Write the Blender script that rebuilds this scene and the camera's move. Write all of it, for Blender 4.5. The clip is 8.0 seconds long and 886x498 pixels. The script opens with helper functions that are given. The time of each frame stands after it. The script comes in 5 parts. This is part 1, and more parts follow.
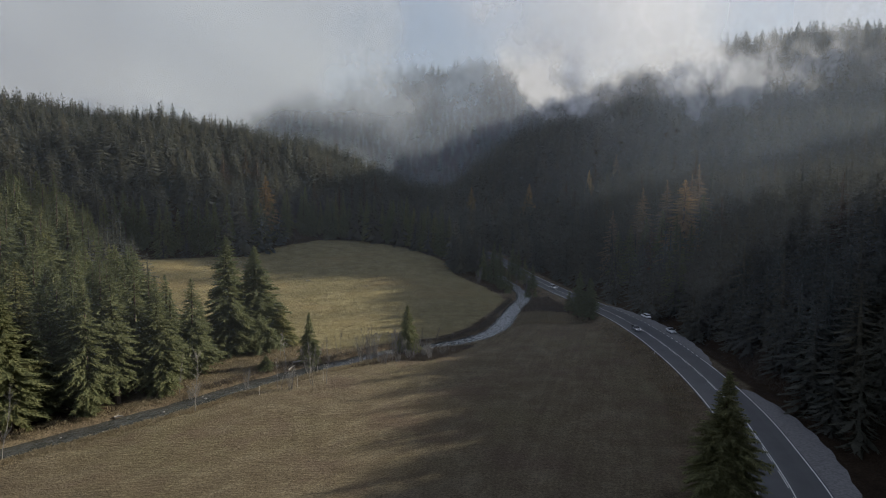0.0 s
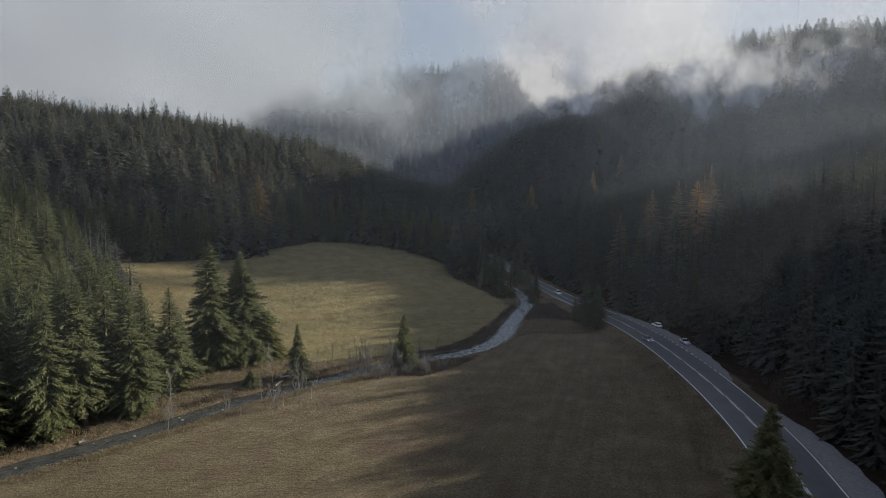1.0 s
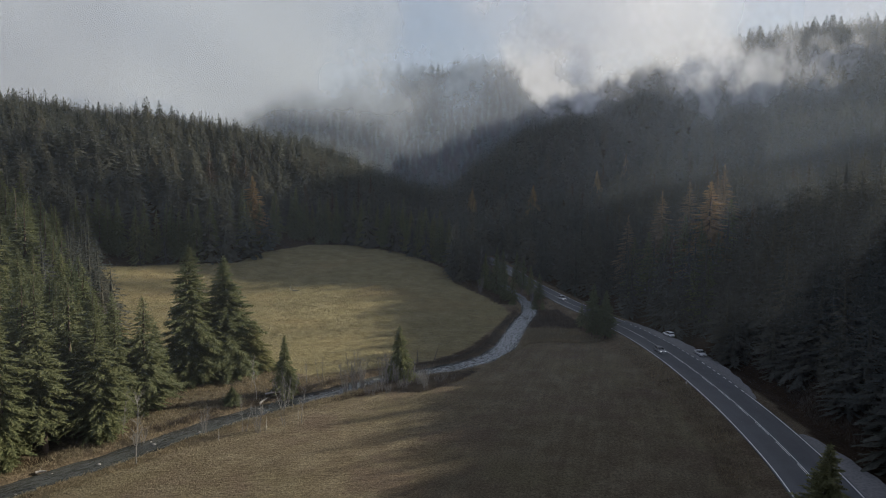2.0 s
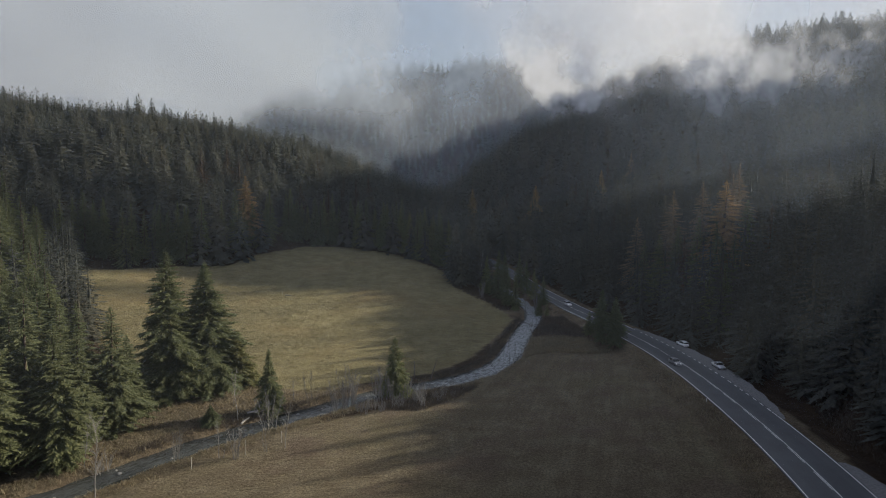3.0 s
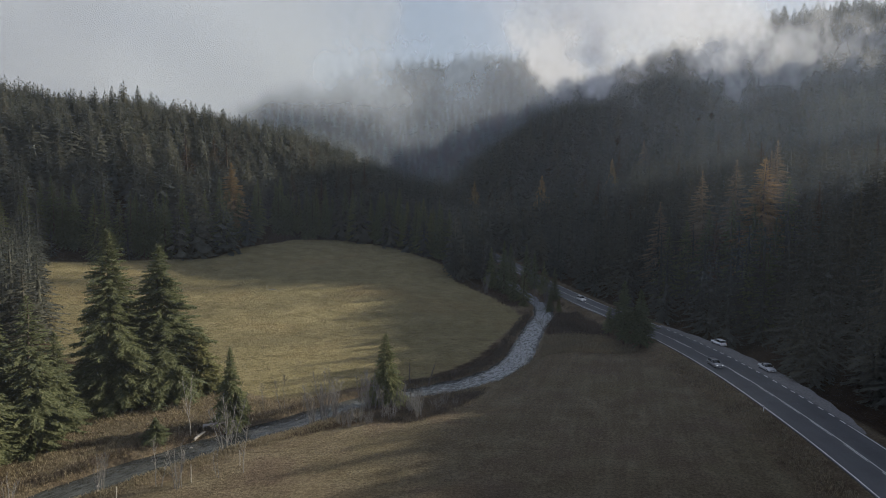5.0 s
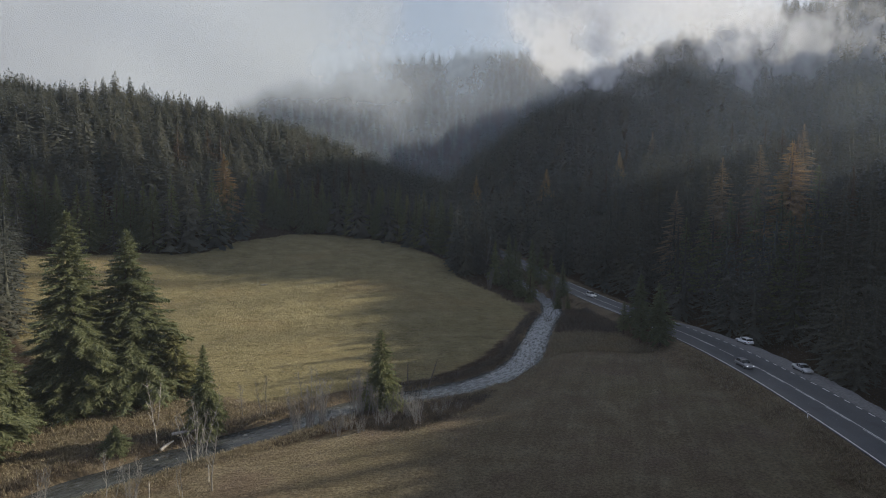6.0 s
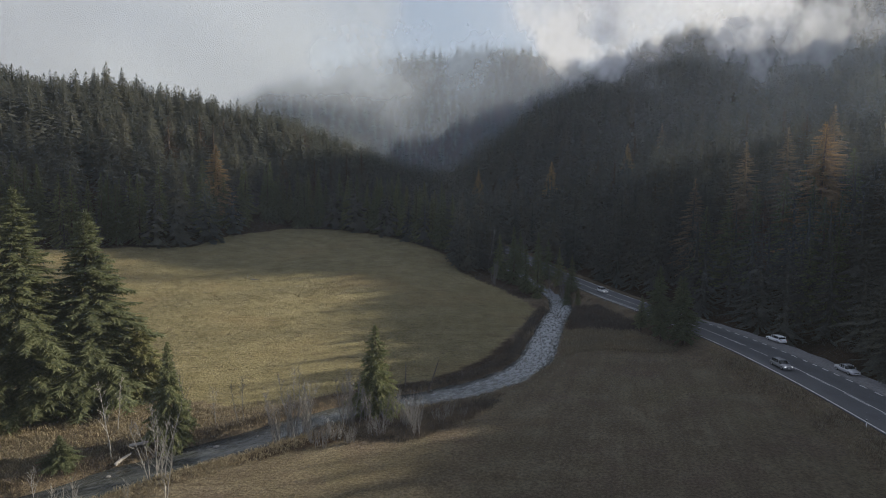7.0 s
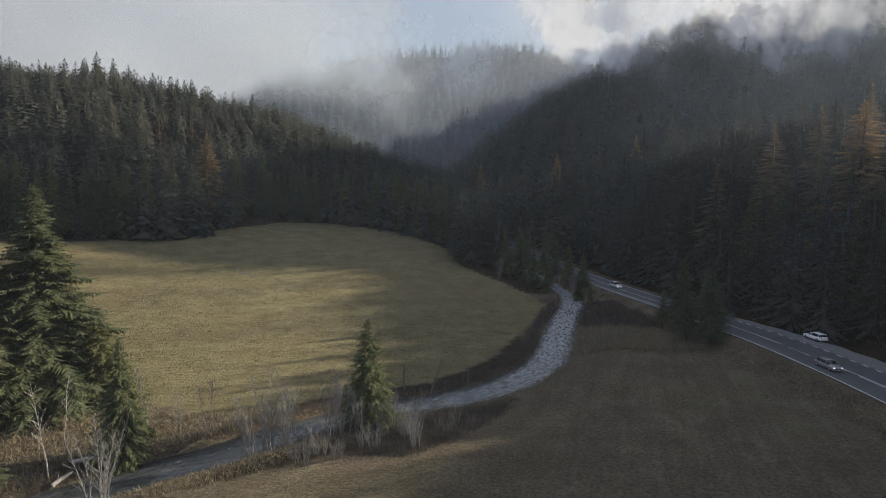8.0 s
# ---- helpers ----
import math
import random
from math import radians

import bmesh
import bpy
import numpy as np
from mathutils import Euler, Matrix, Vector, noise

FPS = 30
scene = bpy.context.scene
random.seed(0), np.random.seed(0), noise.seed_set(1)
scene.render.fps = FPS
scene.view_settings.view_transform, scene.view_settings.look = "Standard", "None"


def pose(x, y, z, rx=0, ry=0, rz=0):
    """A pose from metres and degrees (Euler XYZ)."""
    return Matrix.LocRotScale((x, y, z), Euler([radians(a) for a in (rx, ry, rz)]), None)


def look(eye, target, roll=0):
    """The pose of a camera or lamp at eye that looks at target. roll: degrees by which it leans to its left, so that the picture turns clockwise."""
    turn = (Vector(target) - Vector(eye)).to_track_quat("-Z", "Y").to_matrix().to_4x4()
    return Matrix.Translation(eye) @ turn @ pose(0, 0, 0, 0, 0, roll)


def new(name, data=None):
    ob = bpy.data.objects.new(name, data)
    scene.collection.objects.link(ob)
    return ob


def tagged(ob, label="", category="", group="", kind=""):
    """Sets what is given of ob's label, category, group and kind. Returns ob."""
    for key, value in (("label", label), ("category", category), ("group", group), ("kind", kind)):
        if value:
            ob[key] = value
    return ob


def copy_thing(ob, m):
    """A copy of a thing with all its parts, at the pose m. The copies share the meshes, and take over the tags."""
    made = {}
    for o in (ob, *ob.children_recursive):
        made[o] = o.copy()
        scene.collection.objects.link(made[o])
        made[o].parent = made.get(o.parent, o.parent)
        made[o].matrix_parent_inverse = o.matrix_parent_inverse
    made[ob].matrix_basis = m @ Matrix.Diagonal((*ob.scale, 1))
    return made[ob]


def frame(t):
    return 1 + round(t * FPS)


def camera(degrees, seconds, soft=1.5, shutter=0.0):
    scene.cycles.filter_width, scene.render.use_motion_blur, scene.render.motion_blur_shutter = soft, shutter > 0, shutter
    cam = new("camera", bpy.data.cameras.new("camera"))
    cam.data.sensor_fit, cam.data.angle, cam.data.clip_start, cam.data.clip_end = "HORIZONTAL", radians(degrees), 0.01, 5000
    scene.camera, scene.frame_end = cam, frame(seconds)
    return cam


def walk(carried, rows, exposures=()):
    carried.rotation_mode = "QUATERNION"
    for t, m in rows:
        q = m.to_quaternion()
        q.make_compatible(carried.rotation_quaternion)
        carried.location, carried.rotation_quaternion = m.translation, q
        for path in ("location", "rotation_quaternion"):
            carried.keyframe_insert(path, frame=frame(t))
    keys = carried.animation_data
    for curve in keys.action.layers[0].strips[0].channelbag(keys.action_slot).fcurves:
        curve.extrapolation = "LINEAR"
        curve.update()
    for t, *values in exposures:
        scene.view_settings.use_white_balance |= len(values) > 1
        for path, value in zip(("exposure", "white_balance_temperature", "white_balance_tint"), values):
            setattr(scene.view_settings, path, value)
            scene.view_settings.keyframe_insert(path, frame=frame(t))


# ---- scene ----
cam = camera(73.4, 8.0, soft=1.0)
METRES, EYE, TILT, LEAN, TURN = 94.0, 43.5, -5.0, 0.0, 0.0
ROWS = [
    (0.0, 0.0, 0.0, 0.0, -0.0, 0.0, -0.0),
    (0.5, 0.0007, 0.0603, 0.0089, -0.02, -0.0, -0.04),
    (1.0, 0.002, 0.1194, 0.0167, -0.01, -0.0, -0.07),
    (1.5, 0.0031, 0.1776, 0.0232, -0.02, 0.03, -0.09),
    (3.0, 0.0056, 0.3573, 0.0406, -0.06, 0.1, -0.15),
    (3.5, 0.0066, 0.4154, 0.0343, -0.07, 0.13, -0.14),
    (4.0, 0.0065, 0.4738, 0.0212, -0.06, 0.18, -0.15),
    (4.5, 0.0066, 0.5333, 0.0085, -0.03, 0.21, -0.14),
    (6.0, 0.0034, 0.7246, -0.0275, 0.04, 0.16, -0.23),
    (6.5, 0.0017, 0.79, -0.0397, 0.07, 0.16, -0.26),
    (7.0, 0.0, 0.8555, -0.0517, 0.09, 0.13, -0.3),
    (7.5, -0.0026, 0.9204, -0.0633, 0.09, 0.1, -0.31),
    (8.0, -0.0054, 0.9864, -0.076, 0.12, 0.11, -0.36),
]
walk(cam, [(t, pose(0, 0, EYE, TILT, LEAN, TURN) @ pose(METRES * x, METRES * y, METRES * z, 90 + pitch, roll, yaw)) for t, x, y, z, yaw, pitch, roll in ROWS],
     exposures=[(0.0, 0.52, 5980, 10), (4.0, 0.6, 5980, 10), (6.0, 0.68, 6000, 10), (8.0, 0.8, 6020, 10)])

# ---- world, sun, exposure ----
SUN_AZ, SUN_EL = 65.5, 20.2      # degrees right of the flight line, degrees above the horizon
sun_way = Vector((math.sin(radians(SUN_AZ)) * math.cos(radians(SUN_EL)),
                  math.cos(radians(SUN_AZ)) * math.cos(radians(SUN_EL)), math.sin(radians(SUN_EL))))
sun = new("sun", bpy.data.lights.new("sun", "SUN"))
sun.data.energy, sun.data.angle, sun.data.color = 6.2, radians(0.7), (1.0, 0.865, 0.645)
sun.matrix_world = look((0, 0, 0), -sun_way)

world = bpy.data.worlds.new("world")
scene.world = world
world.use_nodes = True
wt = world.node_tree
wt.nodes.clear()
w_out = wt.nodes.new("ShaderNodeOutputWorld")
w_bg = wt.nodes.new("ShaderNodeBackground")
w_sky = wt.nodes.new("ShaderNodeTexSky")
w_sky.sky_type = "NISHITA"
w_sky.sun_disc = False
w_sky.sun_elevation = radians(SUN_EL)
w_sky.sun_rotation = radians(SUN_AZ)
w_sky.dust_density = 2.0
w_co = wt.nodes.new("ShaderNodeTexCoord")
w_no = wt.nodes.new("ShaderNodeTexNoise")
w_no.inputs["Scale"].default_value = 1.3
w_no.inputs["Detail"].default_value = 2.0
w_ra = wt.nodes.new("ShaderNodeMapRange")
w_ra.inputs["From Min"].default_value, w_ra.inputs["From Max"].default_value = 0.3, 0.62
w_ra.inputs["To Min"].default_value, w_ra.inputs["To Max"].default_value = 0.84, 0.97
w_mix = wt.nodes.new("ShaderNodeMix")
w_mix.data_type = "RGBA"
w_mix.inputs[7].default_value = (5.4, 5.7, 6.0, 1)
wt.links.new(w_co.outputs["Generated"], w_no.inputs["Vector"])
wt.links.new(w_no.outputs["Fac"], w_ra.inputs["Value"])
# the cloud cover is thick round the horizon and opens overhead; it glows towards the sun
w_sep = wt.nodes.new("ShaderNodeSeparateXYZ")
wt.links.new(w_co.outputs["Generated"], w_sep.inputs[0])
w_up = wt.nodes.new("ShaderNodeMapRange")
w_up.inputs["From Min"].default_value, w_up.inputs["From Max"].default_value = 0.32, 0.75
w_up.inputs["To Min"].default_value, w_up.inputs["To Max"].default_value = 1.0, 0.75
wt.links.new(w_sep.outputs[2], w_up.inputs["Value"])
w_cov = wt.nodes.new("ShaderNodeMath")
w_cov.operation = "MULTIPLY"
wt.links.new(w_ra.outputs["Result"], w_cov.inputs[0])
wt.links.new(w_up.outputs["Result"], w_cov.inputs[1])
w_dot = wt.nodes.new("ShaderNodeVectorMath")
w_dot.operation = "DOT_PRODUCT"
wt.links.new(w_co.outputs["Generated"], w_dot.inputs[0])
w_dot.inputs[1].default_value = sun_way
w_glow = wt.nodes.new("ShaderNodeMapRange")
w_glow.inputs["From Min"].default_value, w_glow.inputs["From Max"].default_value = 0.0, 0.8
w_glow.inputs["To Min"].default_value, w_glow.inputs["To Max"].default_value = 0.0, 1.0
wt.links.new(w_dot.outputs["Value"], w_glow.inputs["Value"])
# a gap of pale blue straight up the valley
w_gap = wt.nodes.new("ShaderNodeVectorMath")
w_gap.operation = "DOT_PRODUCT"
wt.links.new(w_co.outputs["Generated"], w_gap.inputs[0])
w_gap.inputs[1].default_value = Vector((0.04, 0.945, 0.325)).normalized()
w_open = wt.nodes.new("ShaderNodeMapRange")
w_open.interpolation_type = "SMOOTHSTEP"
w_open.inputs["From Min"].default_value, w_open.inputs["From Max"].default_value = 0.972, 0.999
w_open.inputs["To Min"].default_value, w_open.inputs["To Max"].default_value = 1.0, 0.55
wt.links.new(w_gap.outputs["Value"], w_open.inputs["Value"])
w_cov2 = wt.nodes.new("ShaderNodeMath")
w_cov2.operation = "MULTIPLY"
wt.links.new(w_cov.outputs[0], w_cov2.inputs[0])
wt.links.new(w_open.outputs["Result"], w_cov2.inputs[1])
w_cloud = wt.nodes.new("ShaderNodeMix")
w_cloud.data_type = "RGBA"
w_cloud.inputs[6].default_value, w_cloud.inputs[7].default_value = (2.6, 2.8, 3.1, 1), (5.7, 5.8, 5.95, 1)
wt.links.new(w_glow.outputs["Result"], w_cloud.inputs[0])
# the lit mist lies up the valley; behind, unseen bluish cover fills the shade
w_fwd = wt.nodes.new("ShaderNodeVectorMath")
w_fwd.operation = "DOT_PRODUCT"
wt.links.new(w_co.outputs["Generated"], w_fwd.inputs[0])
w_fwd.inputs[1].default_value = (0.35, 0.93, 0.0)
w_far = wt.nodes.new("ShaderNodeMapRange")
w_far.inputs["From Min"].default_value, w_far.inputs["From Max"].default_value = -0.25, 0.45
wt.links.new(w_fwd.outputs["Value"], w_far.inputs["Value"])
w_fill = wt.nodes.new("ShaderNodeMix")
w_fill.data_type = "RGBA"
w_fill.inputs[6].default_value = (5.5, 5.8, 7.1, 1)
wt.links.new(w_far.outputs["Result"], w_fill.inputs[0])
wt.links.new(w_cloud.outputs[2], w_fill.inputs[7])
wt.links.new(w_fill.outputs[2], w_mix.inputs[7])
wt.links.new(w_cov2.outputs[0], w_mix.inputs[0])
wt.links.new(w_sky.outputs["Color"], w_mix.inputs[6])
wt.links.new(w_mix.outputs[2], w_bg.inputs["Color"])
w_bg.inputs["Strength"].default_value = 0.066
wt.links.new(w_bg.outputs["Background"], w_out.inputs["Surface"])


# ---- materials ----
def graph(name):
    m = bpy.data.materials.new(name)
    m.use_nodes = True
    return m, m.node_tree, m.node_tree.nodes["Principled BSDF"]


def noise_node(nt, scale, detail=4.0, rough=0.55, stretch=None):
    geo = nt.nodes.new("ShaderNodeNewGeometry")
    n = nt.nodes.new("ShaderNodeTexNoise")
    n.inputs["Scale"].default_value = scale
    n.inputs["Detail"].default_value = detail
    n.inputs["Roughness"].default_value = rough
    if stretch:
        mp = nt.nodes.new("ShaderNodeMapping")
        mp.vector_type = "TEXTURE"
        mp.inputs["Rotation"].default_value = (0, 0, radians(-stretch[0]))
        mp.inputs["Scale"].default_value = [1 / v for v in stretch[1]]
        nt.links.new(geo.outputs["Position"], mp.inputs["Vector"])
        nt.links.new(mp.outputs["Vector"], n.inputs["Vector"])
    else:
        nt.links.new(geo.outputs["Position"], n.inputs["Vector"])
    return n.outputs["Fac"]


def ramp(nt, fac, stops):
    r = nt.nodes.new("ShaderNodeValToRGB")
    r.color_ramp.elements[0].position, r.color_ramp.elements[0].color = stops[0][0], (*stops[0][1], 1)
    r.color_ramp.elements[1].position, r.color_ramp.elements[1].color = stops[-1][0], (*stops[-1][1], 1)
    for p, c in stops[1:-1]:
        e = r.color_ramp.elements.new(p)
        e.color = (*c, 1)
    nt.links.new(fac, r.inputs["Fac"])
    return r.outputs["Color"]


def span(nt, value, a, b, lo=0.0, hi=1.0, smooth=True):
    m = nt.nodes.new("ShaderNodeMapRange")
    if smooth:
        m.interpolation_type = "SMOOTHSTEP"
    m.inputs["From Min"].default_value, m.inputs["From Max"].default_value = a, b
    m.inputs["To Min"].default_value, m.inputs["To Max"].default_value = lo, hi
    nt.links.new(value, m.inputs["Value"])
    return m.outputs["Result"]


def mix_col(nt, fac, a, b, mode="MIX"):
    m = nt.nodes.new("ShaderNodeMix")
    m.data_type, m.blend_type = "RGBA", mode
    for sock, v in ((m.inputs[0], fac), (m.inputs[6], a), (m.inputs[7], b)):
        if isinstance(v, (int, float)):
            sock.default_value = v
        elif isinstance(v, tuple):
            sock.default_value = (*v, 1)
        else:
            nt.links.new(v, sock)
    return m.outputs[2]


def calc(nt, op, a, b=0.0):
    m = nt.nodes.new("ShaderNodeMath")
    m.operation = op
    for sock, v in ((m.inputs[0], a), (m.inputs[1], b)):
        if isinstance(v, (int, float)):
            sock.default_value = v
        else:
            nt.links.new(v, sock)
    return m.outputs[0]


def bump(nt, bsdf, height, strength, distance):
    b = nt.nodes.new("ShaderNodeBump")
    b.inputs["Strength"].default_value, b.inputs["Distance"].default_value = strength, distance
    nt.links.new(height, b.inputs["Height"])
    nt.links.new(b.outputs["Normal"], bsdf.inputs["Normal"])


def plain(name, colour, rough=0.5, metal=0.0, vary=0.12, scale=3.0, coat=0.0):
    m, nt, b = graph(name)
    n = noise_node(nt, scale)
    lo, hi = tuple(c * (1 - vary) for c in colour), tuple(min(1, c * (1 + vary)) for c in colour)
    nt.links.new(ramp(nt, n, [(0.3, lo), (0.7, hi)]), b.inputs["Base Color"])
    b.inputs["Roughness"].default_value, b.inputs["Metallic"].default_value = rough, metal
    b.inputs["Coat Weight"].default_value = coat
    return m


def foliage(name, dark, mid, light, random_by="object", tint=0.7, through_light=0.35):
    m, nt, b = graph(name)
    if random_by == "object":
        r = nt.nodes.new("ShaderNodeObjectInfo").outputs["Random"]
    elif random_by == "tree":
        at = nt.nodes.new("ShaderNodeAttribute")
        at.attribute_name = "tone"
        r = at.outputs["Fac"]
    else:
        r = noise_node(nt, 0.11, 1.0)
        r = span(nt, r, 0.3, 0.7)
    n = noise_node(nt, 2.3, 5.0, 0.72)
    c1 = ramp(nt, n, [(0.32, dark), (0.52, mid), (0.72, light)])
    shift = ramp(nt, r, [(0.0, (0.68, 0.76, 0.78)), (0.5, (1.0, 1.0, 1.0)), (0.88, (1.1, 1.07, 0.92)), (1.0, (1.3, 1.14, 0.92))])
    c2 = mix_col(nt, tint, c1, shift, "MULTIPLY")
    nt.links.new(c2, b.inputs["Base Color"])
    b.inputs["Roughness"].default_value = 0.75
    b.inputs["Specular IOR Level"].default_value = 0.2
    bump(nt, b, n, 0.8, 0.4)
    # thin needles and blades let some light through
    t = nt.nodes.new("ShaderNodeBsdfTranslucent")
    nt.links.new(c2, t.inputs["Color"])
    mixed = nt.nodes.new("ShaderNodeMixShader")
    mixed.inputs[0].default_value = through_light
    nt.links.new(b.outputs[0], mixed.inputs[1])
    nt.links.new(t.outputs[0], mixed.inputs[2])
    nt.links.new(mixed.outputs[0], nt.nodes["Material Output"].inputs["Surface"])
    return m


MAT_SPRUCE = foliage("spruce_needles", (0.072, 0.086, 0.046), (0.155, 0.172, 0.09), (0.27, 0.275, 0.145), through_light=0.5)
MAT_WOODS = foliage("woods_needles", (0.062, 0.066, 0.058), (0.1, 0.104, 0.088), (0.142, 0.142, 0.115), "tree", through_light=0.45)
MAT_LARCH = foliage("larch_needles", (0.2, 0.125, 0.06), (0.36, 0.24, 0.115), (0.48, 0.35, 0.18), tint=0.2)
MAT_PALE = foliage("pale_larch_twigs", (0.12, 0.09, 0.06), (0.22, 0.17, 0.115), (0.33, 0.27, 0.19), tint=0.4)
MAT_BROWNWOOD = foliage("bare_crown_twigs", (0.05, 0.035, 0.028), (0.085, 0.06, 0.045), (0.12, 0.09, 0.07))
MAT_BARK = plain("spruce_bark", (0.10, 0.075, 0.058), 0.9, vary=0.4, scale=9)
MAT_GREYBARK = plain("alder_bark", (0.18, 0.172, 0.16), 0.9, vary=0.35, scale=12)
MAT_BIRCH = plain("birch_bark", (0.28, 0.265, 0.24), 0.8, vary=0.45, scale=6)
MAT_DEAD = plain("dead_wood", (0.12, 0.10, 0.085), 0.9, vary=0.35, scale=10)
MAT_DRIFT = plain("bleached_wood", (0.3, 0.28, 0.245), 0.85, vary=0.3, scale=5)
MAT_BRUSH = foliage("heath_twigs", (0.055, 0.046, 0.038), (0.10, 0.084, 0.069), (0.15, 0.126, 0.104), "place", 0.3)
MAT_STRAW = foliage("straw_grass", (0.13, 0.106, 0.066), (0.23, 0.192, 0.126), (0.37, 0.32, 0.22), "place", 0.25)
MAT_ROCK = plain("river_stone", (0.15, 0.145, 0.135), 0.8, vary=0.35, scale=5)


def ground_material():
    m, nt, b = graph("meadow_and_forest_floor")
    att = nt.nodes.new("ShaderNodeAttribute")
    att.attribute_name = "cover"
    sep = nt.nodes.new("ShaderNodeSeparateColor")
    nt.links.new(att.outputs["Color"], sep.inputs["Color"])
    fine = noise_node(nt, 2.6, 6.0, 0.78)
    mid = noise_node(nt, 0.16, 5.0, 0.6)
    broad = noise_node(nt, 0.025, 4.0, 0.6)
    geo = nt.nodes.new("ShaderNodeNewGeometry")
    at_x = nt.nodes.new("ShaderNodeSeparateXYZ")
    nt.links.new(geo.outputs["Position"], at_x.inputs[0])
    # mowing tracks follow the stream on one side of the field and the road on the other
    by_stream = noise_node(nt, 0.55, 6.0, 0.7, (44, (1.0, 0.07, 1.0)))
    by_road = noise_node(nt, 0.55, 6.0, 0.7, (17, (1.0, 0.07, 1.0)))
    sway = calc(nt, "ADD", at_x.outputs[0], calc(nt, "MULTIPLY", broad, 30.0))
    side = span(nt, sway, -5, 40)
    mown = calc(nt, "ADD", calc(nt, "MULTIPLY", by_stream, calc(nt, "SUBTRACT", 1.0, side)), calc(nt, "MULTIPLY", by_road, side))
    tuft = noise_node(nt, 0.7, 6.0, 0.72, (-6, (0.4, 1.5, 1.0)))
    near = ramp(nt, mid, [(0.3, (0.136, 0.11, 0.07)), (0.5, (0.174, 0.144, 0.092)), (0.7, (0.216, 0.182, 0.121))])
    near = mix_col(nt, span(nt, mown, 0.42, 0.58, 0, 0.32), near, (0.098, 0.078, 0.056))
    near = mix_col(nt, span(nt, broad, 0.45, 0.7, 0, 0.6), near, (0.165, 0.145, 0.08))
    near = mix_col(nt, span(nt, noise_node(nt, 0.06, 5.0, 0.65), 0.48, 0.66, 0, 0.6), near, (0.135, 0.1, 0.075))
    far = ramp(nt, mid, [(0.3, (0.172, 0.15, 0.074)), (0.5, (0.225, 0.195, 0.1)), (0.7, (0.277, 0.239, 0.126))])
    far = mix_col(nt, span(nt, tuft, 0.55, 0.63, 0, 0.8), far, (0.12, 0.098, 0.05))
    far = mix_col(nt, span(nt, broad, 0.48, 0.7, 0, 0.5), far, (0.25, 0.185, 0.09))
    wild = ramp(nt, mid, [(0.3, (0.10, 0.076, 0.05)), (0.5, (0.155, 0.122, 0.08)), (0.7, (0.21, 0.172, 0.112))])
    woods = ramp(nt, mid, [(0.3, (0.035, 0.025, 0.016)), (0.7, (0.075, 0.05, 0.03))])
    c = mix_col(nt, sep.outputs[0], near, far)
    c = mix_col(nt, sep.outputs[1], c, wild)
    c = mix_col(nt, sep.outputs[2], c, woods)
    c = mix_col(nt, 1.0, c, ramp(nt, fine, [(0.3, (0.32, 0.32, 0.33)), (0.5, (0.84, 0.84, 0.85)), (0.7, (1.4, 1.4, 1.36))]), "MULTIPLY")
    nt.links.new(c, b.inputs["Base Color"])
    b.inputs["Roughness"].default_value = 0.95
    b.inputs["Specular IOR Level"].default_value = 0.1
    bump(nt, b, calc(nt, "ADD", fine, calc(nt, "MULTIPLY", tuft, 2.0)), 1.0, 0.5)
    return m


def asphalt_material():
    m, nt, b = graph("worn_asphalt")
    att = nt.nodes.new("ShaderNodeUVMap")
    sep = nt.nodes.new("ShaderNodeSeparateXYZ")
    nt.links.new(att.outputs["UV"], sep.inputs["Vector"])
    fine = noise_node(nt, 9.0, 5.0, 0.7)
    broad = noise_node(nt, 0.25, 4.0, 0.6)
    c = ramp(nt, broad, [(0.3, (0.043, 0.046, 0.052)), (0.7, (0.062, 0.066, 0.074))])
    # two worn wheel tracks in each lane
    wave = calc(nt, "COSINE", calc(nt, "MULTIPLY", sep.outputs[0], 4 * math.pi * 2))
    c = mix_col(nt, span(nt, wave, 0.2, 1.0, 0, 0.35), c, (0.074, 0.078, 0.085))
    c = mix_col(nt, 1.0, c, ramp(nt, fine, [(0.3, (0.85, 0.85, 0.85)), (0.7, (1.12, 1.12, 1.12))]), "MULTIPLY")
    nt.links.new(c, b.inputs["Base Color"])
    b.inputs["Roughness"].default_value = 0.6
    b.inputs["Specular IOR Level"].default_value = 0.5
    bump(nt, b, fine, 0.25, 0.02)
    return m


